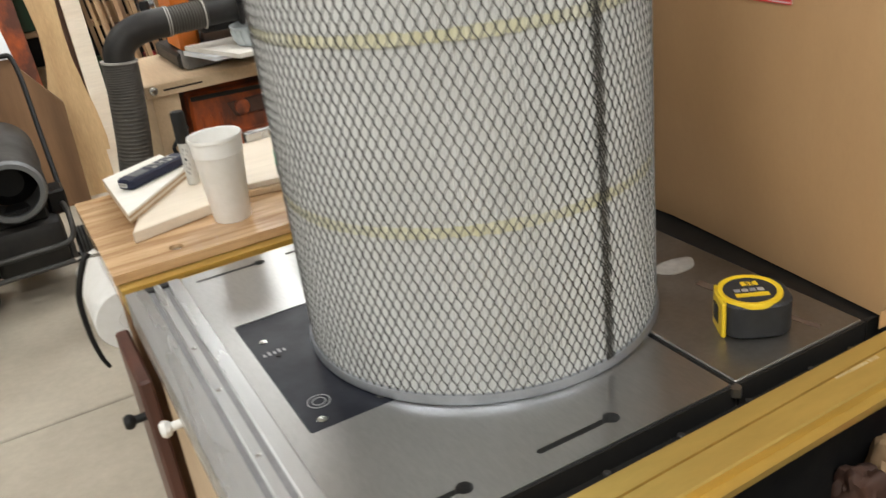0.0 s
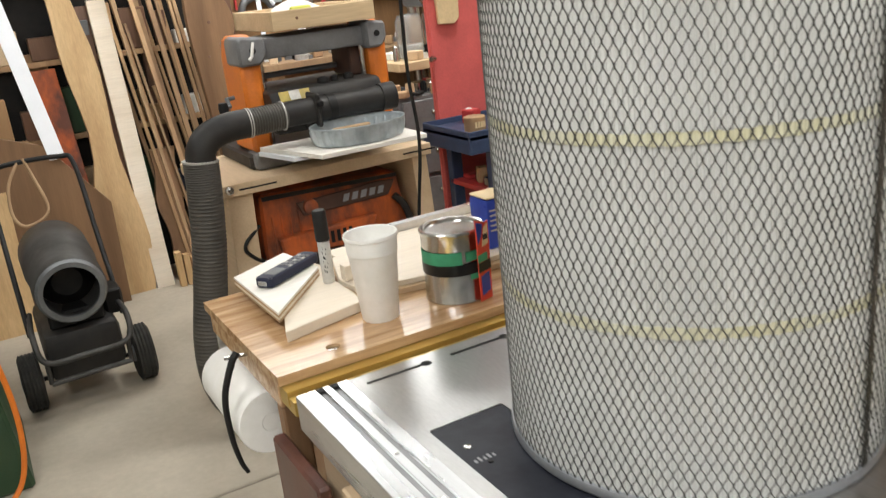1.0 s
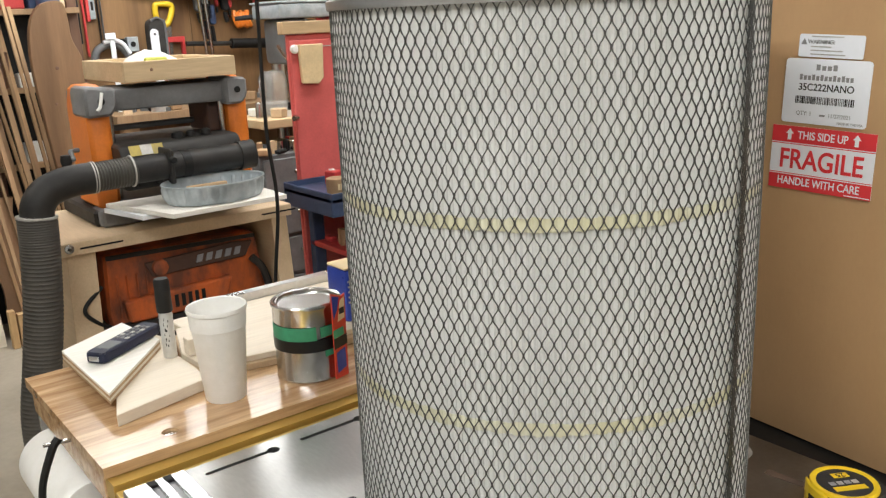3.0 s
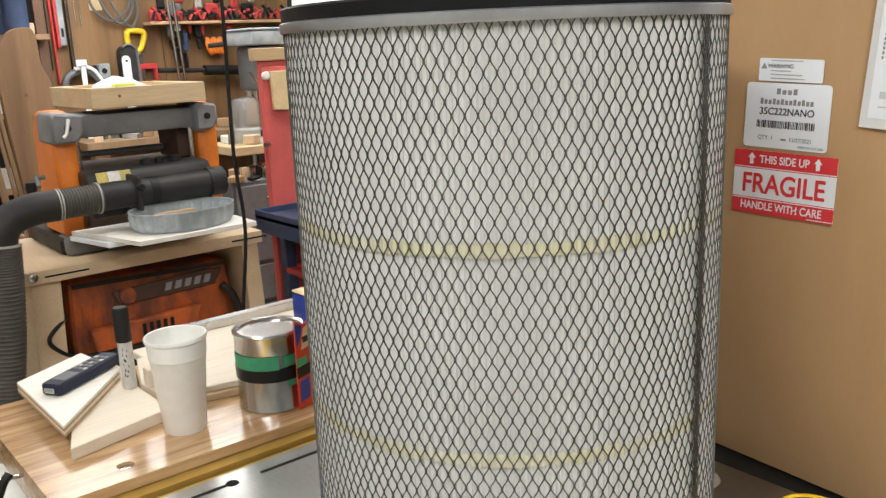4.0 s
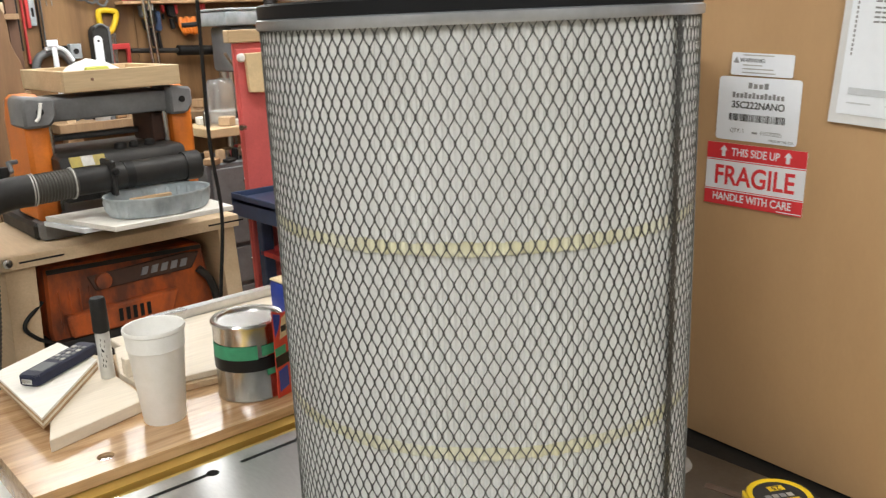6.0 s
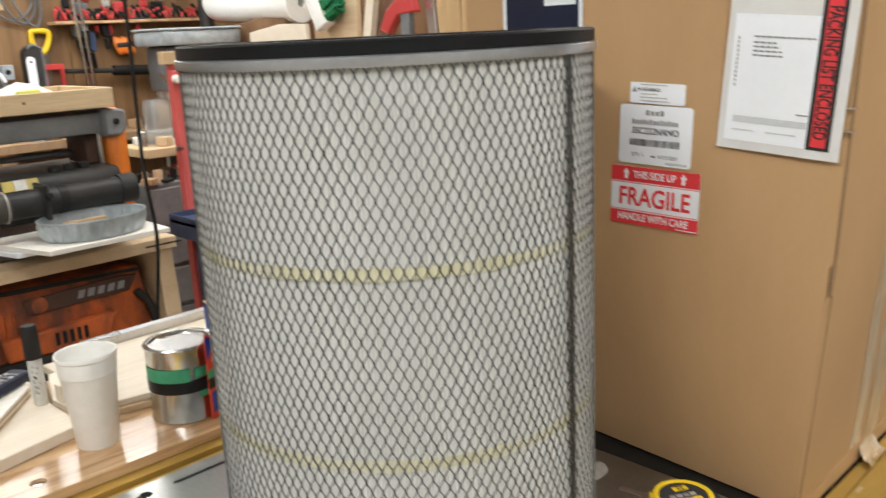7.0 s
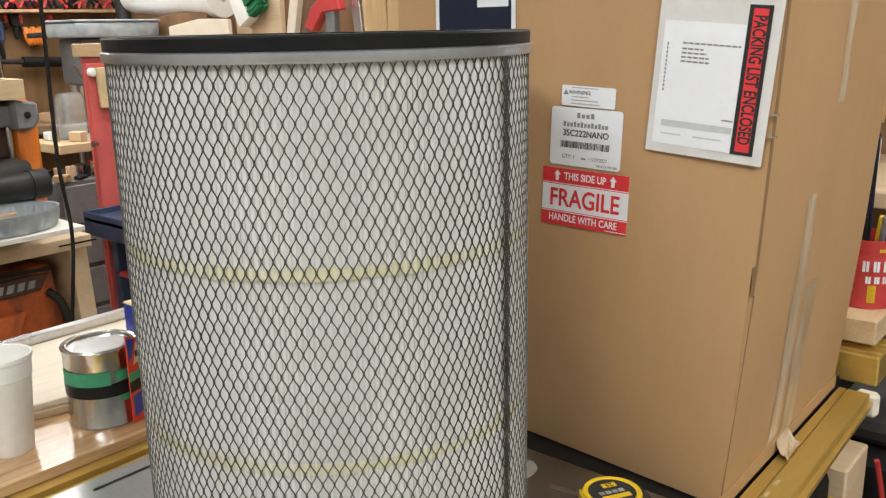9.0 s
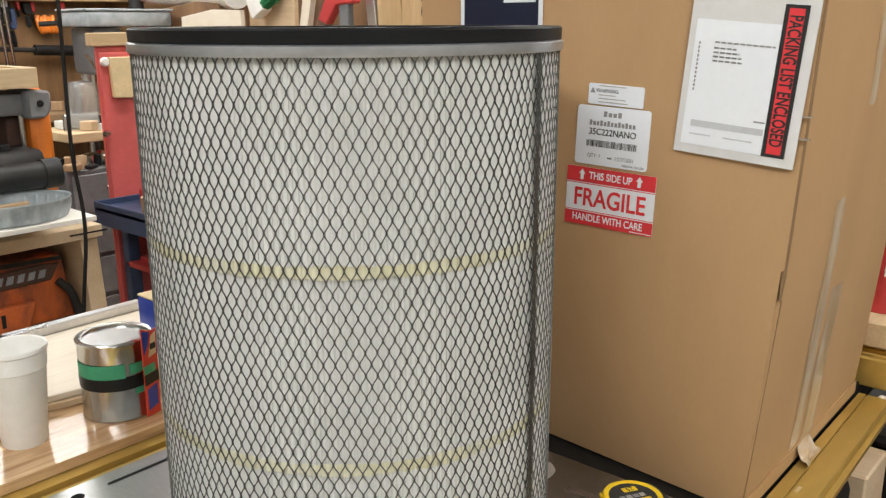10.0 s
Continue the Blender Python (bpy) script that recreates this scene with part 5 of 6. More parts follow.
def heater():
    ox, oy = -0.495, 2.42
    t = thing("space_heater", (ox, oy, 0), "black wheeled forced-air heater", "heater")
    tilt = Matrix.Rotation(radians(-86), 4, "X")
    part("barrel", lathe([(0.098, 0.0), (0.112, 0.004), (0.116, 0.012), (0.116, 0.25), (0.122, 0.262), (0.122, 0.45), (0.108, 0.48), (0.100, 0.48), (0.100, 0.02)], (ox, oy - 0.12, 0.415), 40, m=tilt), HEATER, t, "dark steel barrel", True)
    part("nozzle_ring", lathe([(0.088, -0.012), (0.104, -0.012), (0.112, 0.0), (0.098, 0.004), (0.088, 0.004)], (ox, oy - 0.12, 0.415), 40, m=tilt, closed=True), SHADE_GREY, t, "worn outlet ring", True)
    part("burner", lathe([(0, 0.10), (0.05, 0.10), (0.085, 0.14), (0.0995, 0.15)], (ox, oy - 0.12, 0.415), 32, m=tilt), BLACK, t, "black burner cone", True)
    part("tank", box(ox - 0.125, ox + 0.125, oy - 0.10, oy + 0.33, 0.10, 0.275, 0.03, seg=2), DARK_PLASTIC, t, "black fuel tank", True)
    part("cradle", box(ox - 0.09, ox + 0.09, oy - 0.06, oy + 0.28, 0.275, 0.33, 0.008), BLACK, t)
    for s in (-1, 1):
        w = part("wheel", lathe([(0.03, -0.028), (0.085, -0.032), (0.097, -0.026)] + [(0.1 + 0.002 * (-1) ** k, -0.024 + 0.006 * k) for k in range(9)] + [(0.097, 0.028), (0.085, 0.034), (0.03, 0.03)], (ox + 0.185 * s, oy - 0.02, 0.102), 32, m=Matrix.Rotation(radians(90), 4, "Y")), TYRE, t, "black rubber wheel", True)
        part("hub", lathe([(0, -0.036), (0.03, -0.034), (0.032, 0), (0.03, 0.036), (0, 0.038)], (ox + 0.185 * s, oy - 0.02, 0.102), 20, m=Matrix.Rotation(radians(90), 4, "Y")), SHADE_GREY, w)
    part("axle", tube([(ox - 0.20, oy - 0.02, 0.102), (ox + 0.20, oy - 0.02, 0.102)], 0.009, 8), BLACK, t)
    bar = smooth_line([(ox - 0.14, oy + 0.10, 0.30), (ox - 0.15, oy - 0.12, 0.29), (ox - 0.13, oy - 0.165, 0.21), (ox, oy - 0.17, 0.205), (ox + 0.13, oy - 0.165, 0.215), (ox + 0.15, oy - 0.12, 0.29), (ox + 0.14, oy + 0.10, 0.30)], 6)
    part("front_bar", tube(bar, 0.010, 10), HEATER, t, "bent front tube", True)
    part("lower_bar", tube([(ox - 0.13, oy - 0.16, 0.13), (ox + 0.13, oy - 0.16, 0.135)], 0.009, 10), HEATER, t, "", True)
    for s in (-1, 1):
        part("strut", tube([(ox + 0.13 * s, oy - 0.16, 0.132), (ox + 0.13 * s, oy - 0.163, 0.212)], 0.008, 8), HEATER, t)
    handle = smooth_line([(ox - 0.155, oy + 0.02, 0.25), (ox - 0.155, oy + 0.25, 0.50), (ox - 0.150, oy + 0.42, 0.74), (ox - 0.10, oy + 0.44, 0.775), (ox + 0.10, oy + 0.44, 0.775), (ox + 0.150, oy + 0.42, 0.74), (ox + 0.155, oy + 0.25, 0.50), (ox + 0.155, oy + 0.02, 0.25)], 8)
    part("handle", tube(handle, 0.0095, 10), BLACK, t, "black tubular handle", True)
    part("control_box", box(ox + 0.10, ox + 0.165, oy + 0.0, oy + 0.12, 0.26, 0.35, 0.008), BLACK, t)
    solo("brown_cable", tube(smooth_line([(ox - 0.04, oy + 0.44, 0.78), (ox - 0.09, oy + 0.40, 0.70), (ox - 0.10, oy + 0.36, 0.60), (ox - 0.06, oy + 0.33, 0.56), (ox + 0.02, oy + 0.35, 0.60), (ox + 0.0, oy + 0.42, 0.72), (ox - 0.02, oy + 0.44, 0.79)]), 0.006, 8), ROUGH, "brown cord looped over a heater handle", "cord")


heater()


def green_machine():
    t = thing("green_machine", (-0.98, 2.05, 0), "dark green machine stand with an orange hose", "machine")
    part("cabinet", prism([(-1.35, 0), (-0.74, 0), (-0.80, 0.60), (-1.30, 0.60)], 1.85, 2.35, "xz", bev=0.01), GREEN_TOOL, t)
    part("lid", box(-1.33, -0.78, 1.83, 2.37, 0.602, 0.64, 0.006), GREEN_TOOL, t)
    solo("orange_air_hose", tube(smooth_line([(-0.95, 1.83, 0.642), (-0.80, 1.82, 0.60), (-0.752, 1.83, 0.42), (-0.74, 1.82, 0.20), (-0.78, 1.80, 0.04), (-0.9, 1.7, 0.008), (-1.1, 1.6, 0.008)]), 0.008, 10), ORANGE, "orange air hose draped over a machine", "hose")


green_machine()

# ---- red cabinet and blue cart ----


def red_cabinet():
    t = thing("red_screen", (1.0, 2.35, 0), "tall red metal door panel with a paper pinned on", "screen")
    part("body", box(0.884, 1.25, 2.162, 2.176, 0.05, 1.275, 0.003), RED_FADED, t)
    part("door", box(0.888, 1.245, 2.150, 2.1615, 0.10, 1.255, 0.003), RED_FADED, t, "red door")
    part("trim_line", box(0.888, 1.245, 2.1475, 2.1498, 1.228, 1.232, 0), STAIN, t)
    part("latch", tube([(0.886, 2.15, 0.988), (0.876, 2.12, 0.988), (0.861, 2.115, 0.988)], 0.010, 10), STEEL, t, "bright latch", True)
    for k in range(4):
        part("foot", box(0.88 + 0.32 * (k % 2), 0.92 + 0.32 * (k % 2), 2.10 + 0.1 * (k // 2), 2.16 + 0.1 * (k // 2), 0, 0.05, 0.003), BLACK, t)
    solo("pale_board", box(0.862, 1.26, 2.145, 2.185, 1.276, 1.320, 0.003), PINE_X, "pale wooden board on a red cabinet", "board")
    n = thing("paper_note", (0.95, 2.14, 1.16), "curled cream paper hung on a red door", "paper")
    part("sheet", prism([(0.912, 1.240), (1.010, 1.240), (1.004, 1.12), (0.982, 1.10), (0.918, 1.105)], 2.128, 2.1465, "xz", bev=0.003), CREAM, n)
    solo("white_magnet", lathe([(0, 0), (0.015, 0), (0.016, 0.008), (0.012, 0.014), (0, 0.017)], (0.902, 2.149, 1.225), 20, m=Matrix.Rotation(radians(90), 4, "X")), FOAM, "round white magnet on a red door", "magnet", smooth=True)


def blue_cart():
    t = thing("blue_cart", (0.9, 1.98, 0), "blue steel service cart loaded with clutter", "cart")
    part("tray", holed_plate([(0.765, 1.80), (1.25, 1.80), (1.25, 2.135), (0.765, 2.135)], [], 0.735, 0.745), BLUE_PAINT, t)
    for a in ((0.765, 1.25, 1.80, 1.806), (0.765, 1.25, 2.129, 2.135), (0.765, 0.771, 1.807, 2.128), (1.244, 1.25, 1.807, 2.128)):
        part("tray_side", box(*a, 0.685, 0.765, 0.002), BLUE_PAINT, t)
    for x in (0.85, 1.19):
        for y in (1.81, 2.09):
            part("leg", box(x, x + 0.045, y, y + 0.04, 0.06, 0.684, 0.004), BLUE_PAINT, t)
            part("caster", lathe([(0.01, -0.012), (0.028, -0.012), (0.03, 0), (0.028, 0.012), (0.01, 0.012)], (x + 0.02, y + 0.02, 0.030), 16, m=Matrix.Rotation(radians(90), 4, "Y")), BLACK, t)
    part("lower_tray", box(0.77, 1.245, 1.805, 2.13, 0.20, 0.23, 0.002), BLUE_PAINT, t)
    part("middle_tray", box(0.85, 1.185, 1.815, 2.12, 0.52, 0.54, 0.002), RED_PAINT, t, "red middle tray")
    e = thing("small_tin", (0.85, 1.90, 0.745), "small brown tin with white lettering bars", "tin")
    part("tin_body", lathe([(0, 0), (0.038, 0), (0.039, 0.05), (0.037, 0.052), (0, 0.052)], (0.85, 1.90, 0.7455), 28), ROUGH, e, "", True)
    for k in range(4):
        part("print_bar", box(0.828 + 0.011 * k, 0.836 + 0.011 * k, 1.8585 + 0.001 * abs(k - 1.5), 1.8615 + 0.001 * abs(k - 1.5), 0.762, 0.782, 0), CREAM, e)
    g = thing("yellow_bottle", (0.955, 1.90, 0.745), "yellow squeeze bottle on a blue cart", "bottle")
    part("bottle", box(0.918, 0.992, 1.87, 1.93, 0.7455, 0.815, 0.012, seg=2), CREAM, g, "", True)
    part("spout", lathe([(0.014, 0.0), (0.012, 0.02), (0.005, 0.045), (0, 0.047)], (0.945, 1.90, 0.815), 16), FOAM, g, "", True)
    solo("grey_cable", tube(smooth_line([(0.94, 1.86, 0.76), (0.90, 1.80, 0.775), (0.855, 1.775, 0.70), (0.845, 1.775, 0.55), (0.86, 1.78, 0.40), (0.88, 1.79, 0.235)]), 0.006, 8), SHADE_GREY, "grey cord hanging from a blue cart", "cord")


def set_over(build, dx):
    """Builds a group of things and shifts it along x to fit the camera's view."""
    seen = set(scene.objects)
    build()
    for ob in [o for o in scene.objects if o not in seen and o.parent is None]:
        ob.location.x += dx


set_over(red_cabinet, -0.016)
set_over(blue_cart, 0.025)

# ---- lumber rack ----


def plank(name, x0, x1, y0, lean, z0, z1, th, material, label, slope=0.0, wavy=0.0, group="leaning lumber", category="board"):
    """A board that leans back to the wall, with wavy edges if it is a slab."""
    bm = bmesh.new()
    n = 14 if wavy else 1
    g = []
    for i in range(n + 1):
        u = i / n
        z = z0 + (z1 - z0) * u
        y = y0 + lean * u
        sx = slope * u
        w0 = wavy * (math.sin(7.1 * u + x0 * 9) + 0.6 * math.sin(15 * u + 2))
        w1 = wavy * (math.sin(5.3 * u + 1 + x1 * 7) + 0.7 * math.sin(13 * u))
        g.append([bm.verts.new(p) for p in ((x0 + sx + w0, y, z), (x1 + sx + w1, y, z), (x1 + sx + w1, y + th, z), (x0 + sx + w0, y + th, z))])
    for a, b in zip(g, g[1:]):
        for k in range(4):
            bm.faces.new((a[k], a[(k + 1) % 4], b[(k + 1) % 4], b[k]))
    bm.faces.new(g[0])
    bm.faces.new(g[-1])
    return solo(name, bm, material, label, category, group)


plank("live_edge_slab", -0.225, -0.085, 3.38, 0.24, 0.0, 1.75, 0.035, PINE, "tan live-edge slab leaning on the lumber rack", -0.02, 0.028, category="slab")
plank("walnut_slab", -0.16, -0.035, 3.43, 0.22, 0.0, 1.30, 0.03, WALNUT, "dark grey-brown wavy slab leaning on the rack", 0.0, 0.022, category="slab")
plank("walnut_board", -0.335, -0.215, 3.44, 0.22, 0.0, 1.12, 0.03, ROUGH, "grey-brown rough board leaning on the rack", -0.07)
plank("white_plank", -0.065, 0.015, 3.37, 0.25, 0.0, 1.32, 0.03, PLY_PALE, "pale straight plank leaning on the rack", 0.0)
plank("white_shelf_board", -0.395, -0.33, 3.28, 0.20, 0.70, 1.6, 0.02, WHITE_PAPER, "glossy white board leaning on lumber", -0.12)
plank("orange_plank", -0.36, -0.22, 3.42, 0.18, 0.0, 1.05, 0.02, ORANGE_DIRTY, "orange-red painted board leaning on the rack", -0.04)
solo("plywood_sheet", prism([(-0.66, 0.02), (-0.20, 0.0), (-0.19, 0.47), (-0.40, 0.76), (-0.66, 0.86)], 3.30, 3.325, "xz", bev=0.002), SLAB, "brown plywood panel with a slanted top edge", "panel", "leaning lumber")
plank("tall_board", -0.80, -0.60, 3.22, 0.20, 0.0, 1.5, 0.025, PINE, "pinkish tall board leaning on the rack", 0.03)
rnd = random.Random(11)
for i in range(15):
    x = 0.05 + 0.021 * i + rnd.uniform(-0.006, 0.006)
    plank("lumber_strip", x + 0.05, x + 0.05 + rnd.uniform(0.012, 0.024), 3.36 + rnd.uniform(0, 0.10), 0.22, 0.0, rnd.uniform(0.85, 1.65), 0.02, ROUGH, "thin rough lumber strip leaning on the rack", -0.10 - rnd.uniform(0, 0.03))
plank("rounded_offcut", 0.05, 0.16, 3.42, 0.12, 0.0, 0.62, 0.03, SLAB, "brown rounded offcut leaning on lumber", 0.0, 0.012)
for k in range(3):
    solo("short_block", box(0.03 + 0.035 * k, 0.058 + 0.035 * k, 3.30, 3.34, 0.0, 0.17 - 0.02 * k, 0.002), PINE, "short upright wood block on the floor", "wood block", "short blocks")
solo("floor_offcut", prism([(0.08, 3.18), (0.22, 3.22), (0.22, 3.27), (0.10, 3.24)], 0.0, 0.025, bev=0.002), PLY_PALE, "pale offcut lying on the floor", "offcut")
head = [(0.31, -0.02), (0.325, 0.45), (0.295, 0.85), (0.272, 1.15), (0.285, 1.32), (0.32, 1.395), (0.37, 1.425), (0.43, 1.42), (0.445, 1.35), (0.448, 1.27), (0.478, 1.19), (0.483, 1.11), (0.455, 1.02), (0.462, 0.92), (0.435, 0.78), (0.42, 0.45), (0.44, -0.02)]
ring = smooth_line([(x + 0.03, 0, z + 0.02) for x, z in head], 3)
solo("brown_slab", prism([(p.x, p.z) for p in ring], 3.36, 3.40, "xz", bev=0.003), SLAB, "tall brown live-edge slab with a rounded head", "slab", "leaning lumber")


for x, z, r in ((0.40, 1.17, 0.008), (0.375, 1.02, 0.006), (0.39, 0.80, 0.009)):
    solo("knot", lathe([(0, 0), (r, 0), (r * 0.8, 0.001), (0, 0.0015)], (x, 3.3595, z), 12, m=Matrix.Rotation(radians(90), 4, "X")), WALNUT, "small dark knot in a brown slab", "knot", "knots")


def lumber_rack():
    t = thing("lumber_rack", (-0.6, 3.62, 0), "dark shelving behind leaning lumber, packed with clutter", "shelf")
    for x in (-1.6, -0.72, 0.14, 0.56):
        part("upright", box(x, x + 0.045, 3.50 + 0.17, 3.715, 0, 2.1, 0.002), WALNUT, t)
    for z in (0.35, 0.72, 1.06, 1.40, 1.75):
        part("shelf_board", box(-1.6, 0.60, 3.62, 3.70, z, z + 0.025, 0.002), ROUGH, t)
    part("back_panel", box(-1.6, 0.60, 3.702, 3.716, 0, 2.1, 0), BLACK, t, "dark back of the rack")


lumber_rack()
rnd = random.Random(21)
pal = [BLACK, ROUGH, CARDBOARD, SHADE_GREY, BLUE_PAINT, GREEN_TOOL, CLOTH, RED_PAINT, WALNUT, PLY]
for z in (0.375, 0.745, 1.085, 1.425, 1.775):
    x = -1.5
    while x < 0.5:
        w, h = rnd.uniform(0.05, 0.16), rnd.uniform(0.05, 0.22)
        solo("storage_box", box(x, x + w, 3.622 + rnd.uniform(0, 0.02), 3.698, z + 0.0005, z + h, 0.004), rnd.choice(pal), "small worn container stored on a rack shelf", "container", "clutter on the rack")
        x += w + rnd.uniform(0.005, 0.05)

# ---- tools on the wall panel ----
WY = NORTH - 0.0125


def hung_tools():
    # yellow-handled saw
    t = thing("hand_saw", (1.0, WY, 1.395), "hand saw with a yellow handle hung on the wall", "saw")
    part("handle", tube(smooth_line([(0.985, WY - 0.02, 1.325), (0.977, WY - 0.02, 1.405), (0.99, WY - 0.02, 1.430), (1.055, WY - 0.02, 1.425), (1.06, WY - 0.02, 1.395), (1.03, WY - 0.02, 1.335), (0.985, WY - 0.02, 1.325)], 6), 0.014, 10), YELLOW, t, "yellow plastic handle", True)
    part("blade", prism([(0.985, 1.320), (1.05, 1.325), (1.03, 0.85), (1.0, 0.85)], WY - 0.018, WY - 0.016, "xz"), STEEL, t, "steel blade")
    t = thing("circular_saw", (0.95, WY - 0.05, 1.2), "dark round-guarded saw with a white bracket on the wall", "saw")
    part("guard", prism(arc(0.958, 1.325, 0.040, 0, 180, 12) + [(0.918, 1.10), (0.998, 1.10)], WY - 0.07, WY - 0.005, "xz", bev=0.006), TYRE, t, "dark rounded guard", True)
    part("guard_edge", tube(smooth_line([(0.998, WY - 0.072, 1.12), (0.998, WY - 0.072, 1.325), (0.986, WY - 0.072, 1.353), (0.958, WY - 0.072, 1.366), (0.93, WY - 0.072, 1.353)]), 0.006, 8), SHADE_GREY, t, "", True)
    part("bracket", prism(arc(0.937, 1.295, 0.020, 0, 180, 8) + [(0.917, 1.06), (0.957, 1.06)], WY - 0.085, WY - 0.073, "xz", bev=0.002), WHITE_PAPER, t, "white bracket")
    part("bracket_hole", lathe([(0, 0), (0.006, 0), (0.006, 0.001), (0, 0.001)], (0.937, WY - 0.0855, 1.29), 12, m=Matrix.Rotation(radians(90), 4, "X")), BLACK, t)
    t = thing("grey_hoop", (0.74, WY, 1.1), "grey bow saw frame and white bracket", "bow saw")
    part("bow", tube(smooth_line([(0.645, WY - 0.03, 1.13), (0.665, WY - 0.03, 1.215), (0.705, WY - 0.03, 1.245), (0.75, WY - 0.03, 1.252), (0.79, WY - 0.03, 1.232), (0.825, WY - 0.03, 1.18)]), 0.018, 12), SHADE_GREY, t, "", True)
    part("bow_top", tube(smooth_line([(0.70, WY - 0.05, 1.262), (0.75, WY - 0.05, 1.270), (0.79, WY - 0.05, 1.252), (0.82, WY - 0.05, 1.205)]), 0.010, 10), WHITE_PAPER, t, "", True)
    part("bracket", box(0.726, 0.750, WY - 0.066, WY - 0.056, 1.02, 1.295, 0.003), WHITE_PAPER, t)
    part("crossbar", box(0.705, 0.755, WY - 0.072, WY - 0.0665, 1.275, 1.305, 0.003), WHITE_PAPER, t)
    o = thing("outlet_box", (0.84, WY, 1.245), "grey electrical outlet box on the wall", "outlet")
    part("plate", box(0.815, 0.868, WY - 0.045, WY, 1.212, 1.282, 0.004), GALV, o)
    part("socket", lathe([(0, 0), (0.013, 0), (0.012, 0.003), (0, 0.003)], (0.841, WY - 0.0455, 1.248), 16, m=Matrix.Rotation(radians(90), 4, "X")), BLACK, o, "black socket")
    solo("black_outlet", box(0.783, 0.812, WY - 0.03, WY, 1.225, 1.275, 0.004), BLACK, "small black electrical box on the wall", "outlet")
    solo("red_frame_clamp", prism([(1.01, 1.15), (1.024, 1.15), (1.024, 1.245), (1.092, 1.245), (1.092, 1.15), (1.108, 1.15), (1.108, 1.272), (1.01, 1.272)], WY - 0.03, WY - 0.004, "xz", bev=0.003), RED_PAINT, "red frame clamp hung on the wall", "clamp")
    for x, z0, m, w in ((0.575, 1.30, SHADE_GREY, 0.018), (0.606, 1.26, BLACK, 0.012), (0.632, 1.20, RED_PAINT, 0.010), (0.702, 1.22, BLACK, 0.005), (0.718, 1.24, SHADE_GREY, 0.004)):
        solo("hung_bar", box(x, x + w, WY - 0.02, WY - 0.002, z0, 2.0, 0.002), m, "narrow bar clamp hung upright on the wall", "bar clamp", "upright bar clamps")
    t = thing("level", (0.69, WY, 1.5), "red and silver spirit level hung upright", "level")
    part("beam", box(0.650, 0.664, WY - 0.025, WY - 0.002, 1.36, 1.95, 0.002), RED_PAINT, t)
    part("edge", box(0.665, 0.692, WY - 0.022, WY - 0.002, 1.37, 1.95, 0.002), GALV, t)
    part("vial", box(0.673, 0.684, WY - 0.0232, WY - 0.0222, 1.41, 1.45, 0.0005), BLACK, t)
    for x in (0.748, 0.772):
        solo("wire_hook", tube([(x, WY - 0.012, 1.42 + x * 0.05), (x, WY - 0.012, 1.9)], 0.003, 6), STEEL, "thin steel rod hung on the wall", "rod", "steel rods")
    solo("blue_tube", tube([(0.46, 3.58, 1.35), (0.46, 3.58, 2.0)], 0.05, 16), BLUE_PAINT, "dark blue tube standing by the wall", "tube", smooth=True)
    # shelf crowded with clamps and small tools, dark tools hung below
    t = thing("tool_shelf", (1.3, WY, 1.45), "narrow wooden shelf with tools hung below", "shelf")
    part("board", box(1.07, 1.95, WY - 0.10, WY, 1.455, 1.470, 0.002), ROUGH, t)
    r = random.Random(6)
    for k in range(22):
        x = 1.09 + 0.038 * k
        sc = thing("spring_clamp", (x, WY - 0.05, 1.4705), "small red and black spring clamp on a wall shelf", "clamp", "spring clamps")
        h, d = r.uniform(0, 0.03), r.uniform(0.03, 0.09)
        part("jaw", tube([(x, WY - d, 1.4785), (x + 0.018, WY - d, 1.495 + h), (x + 0.045, WY - d, 1.50 + h)], 0.0075, 6), RED_PAINT if k % 4 else BLACK, sc)
        part("handle", tube([(x + 0.04, WY - d, 1.4785), (x + 0.020, WY - d, 1.498 + h), (x + 0.002, WY - d, 1.515 + h)], 0.008, 6), BLACK if k % 3 else RED_PAINT, sc)
    for k in range(6):
        x = 1.10 + 0.10 * k
        c = thing("shelf_tool", (x, WY - 0.03, 1.4705), "red and grey power tool stored on a wall shelf", "power tool", "tools on the shelf")
        part("body", box(x, x + 0.07, WY - 0.028, WY - 0.004, 1.4708, 1.53 + 0.03 * (k % 2), 0.01, seg=2), (RED_PAINT, SHADE_GREY, BLACK)[k % 3], c)
        part("grip", box(x + 0.045, x + 0.085, WY - 0.0265, WY - 0.006, 1.532 + 0.03 * (k % 2), 1.60, 0.008), (BLACK, RED_PAINT, STAIN)[k % 3], c)
    for x, w, z0, z1, m in ((1.165, 0.05, 1.33, 1.45, SHADE_GREY), (1.195, 0.055, 1.25, 1.44, BLACK), (1.235, 0.035, 1.22, 1.42, BLUE_PAINT), (1.31, 0.04, 1.33, 1.45, BLACK), (1.345, 0.02, 1.36, 1.45, RED_PAINT), (1.49, 0.025, 1.36, 1.45, RED_PAINT), (1.28, 0.015, 1.38, 1.45, RED_PAINT)):
        g = thing("hanging_tool", (x, WY - 0.05, z0), "dark hand tool hung under a shelf", "hand tool", "hung tools")
        zm = z0 + 0.55 * (z1 - z0)
        part("head", prism([(x, z1), (x + w, z1), (x + w * 1.1, zm), (x + w * 0.7, zm - 0.01), (x + w * 0.1, zm)], WY - 0.06, WY - 0.03, "xz", bev=0.005), m, g)
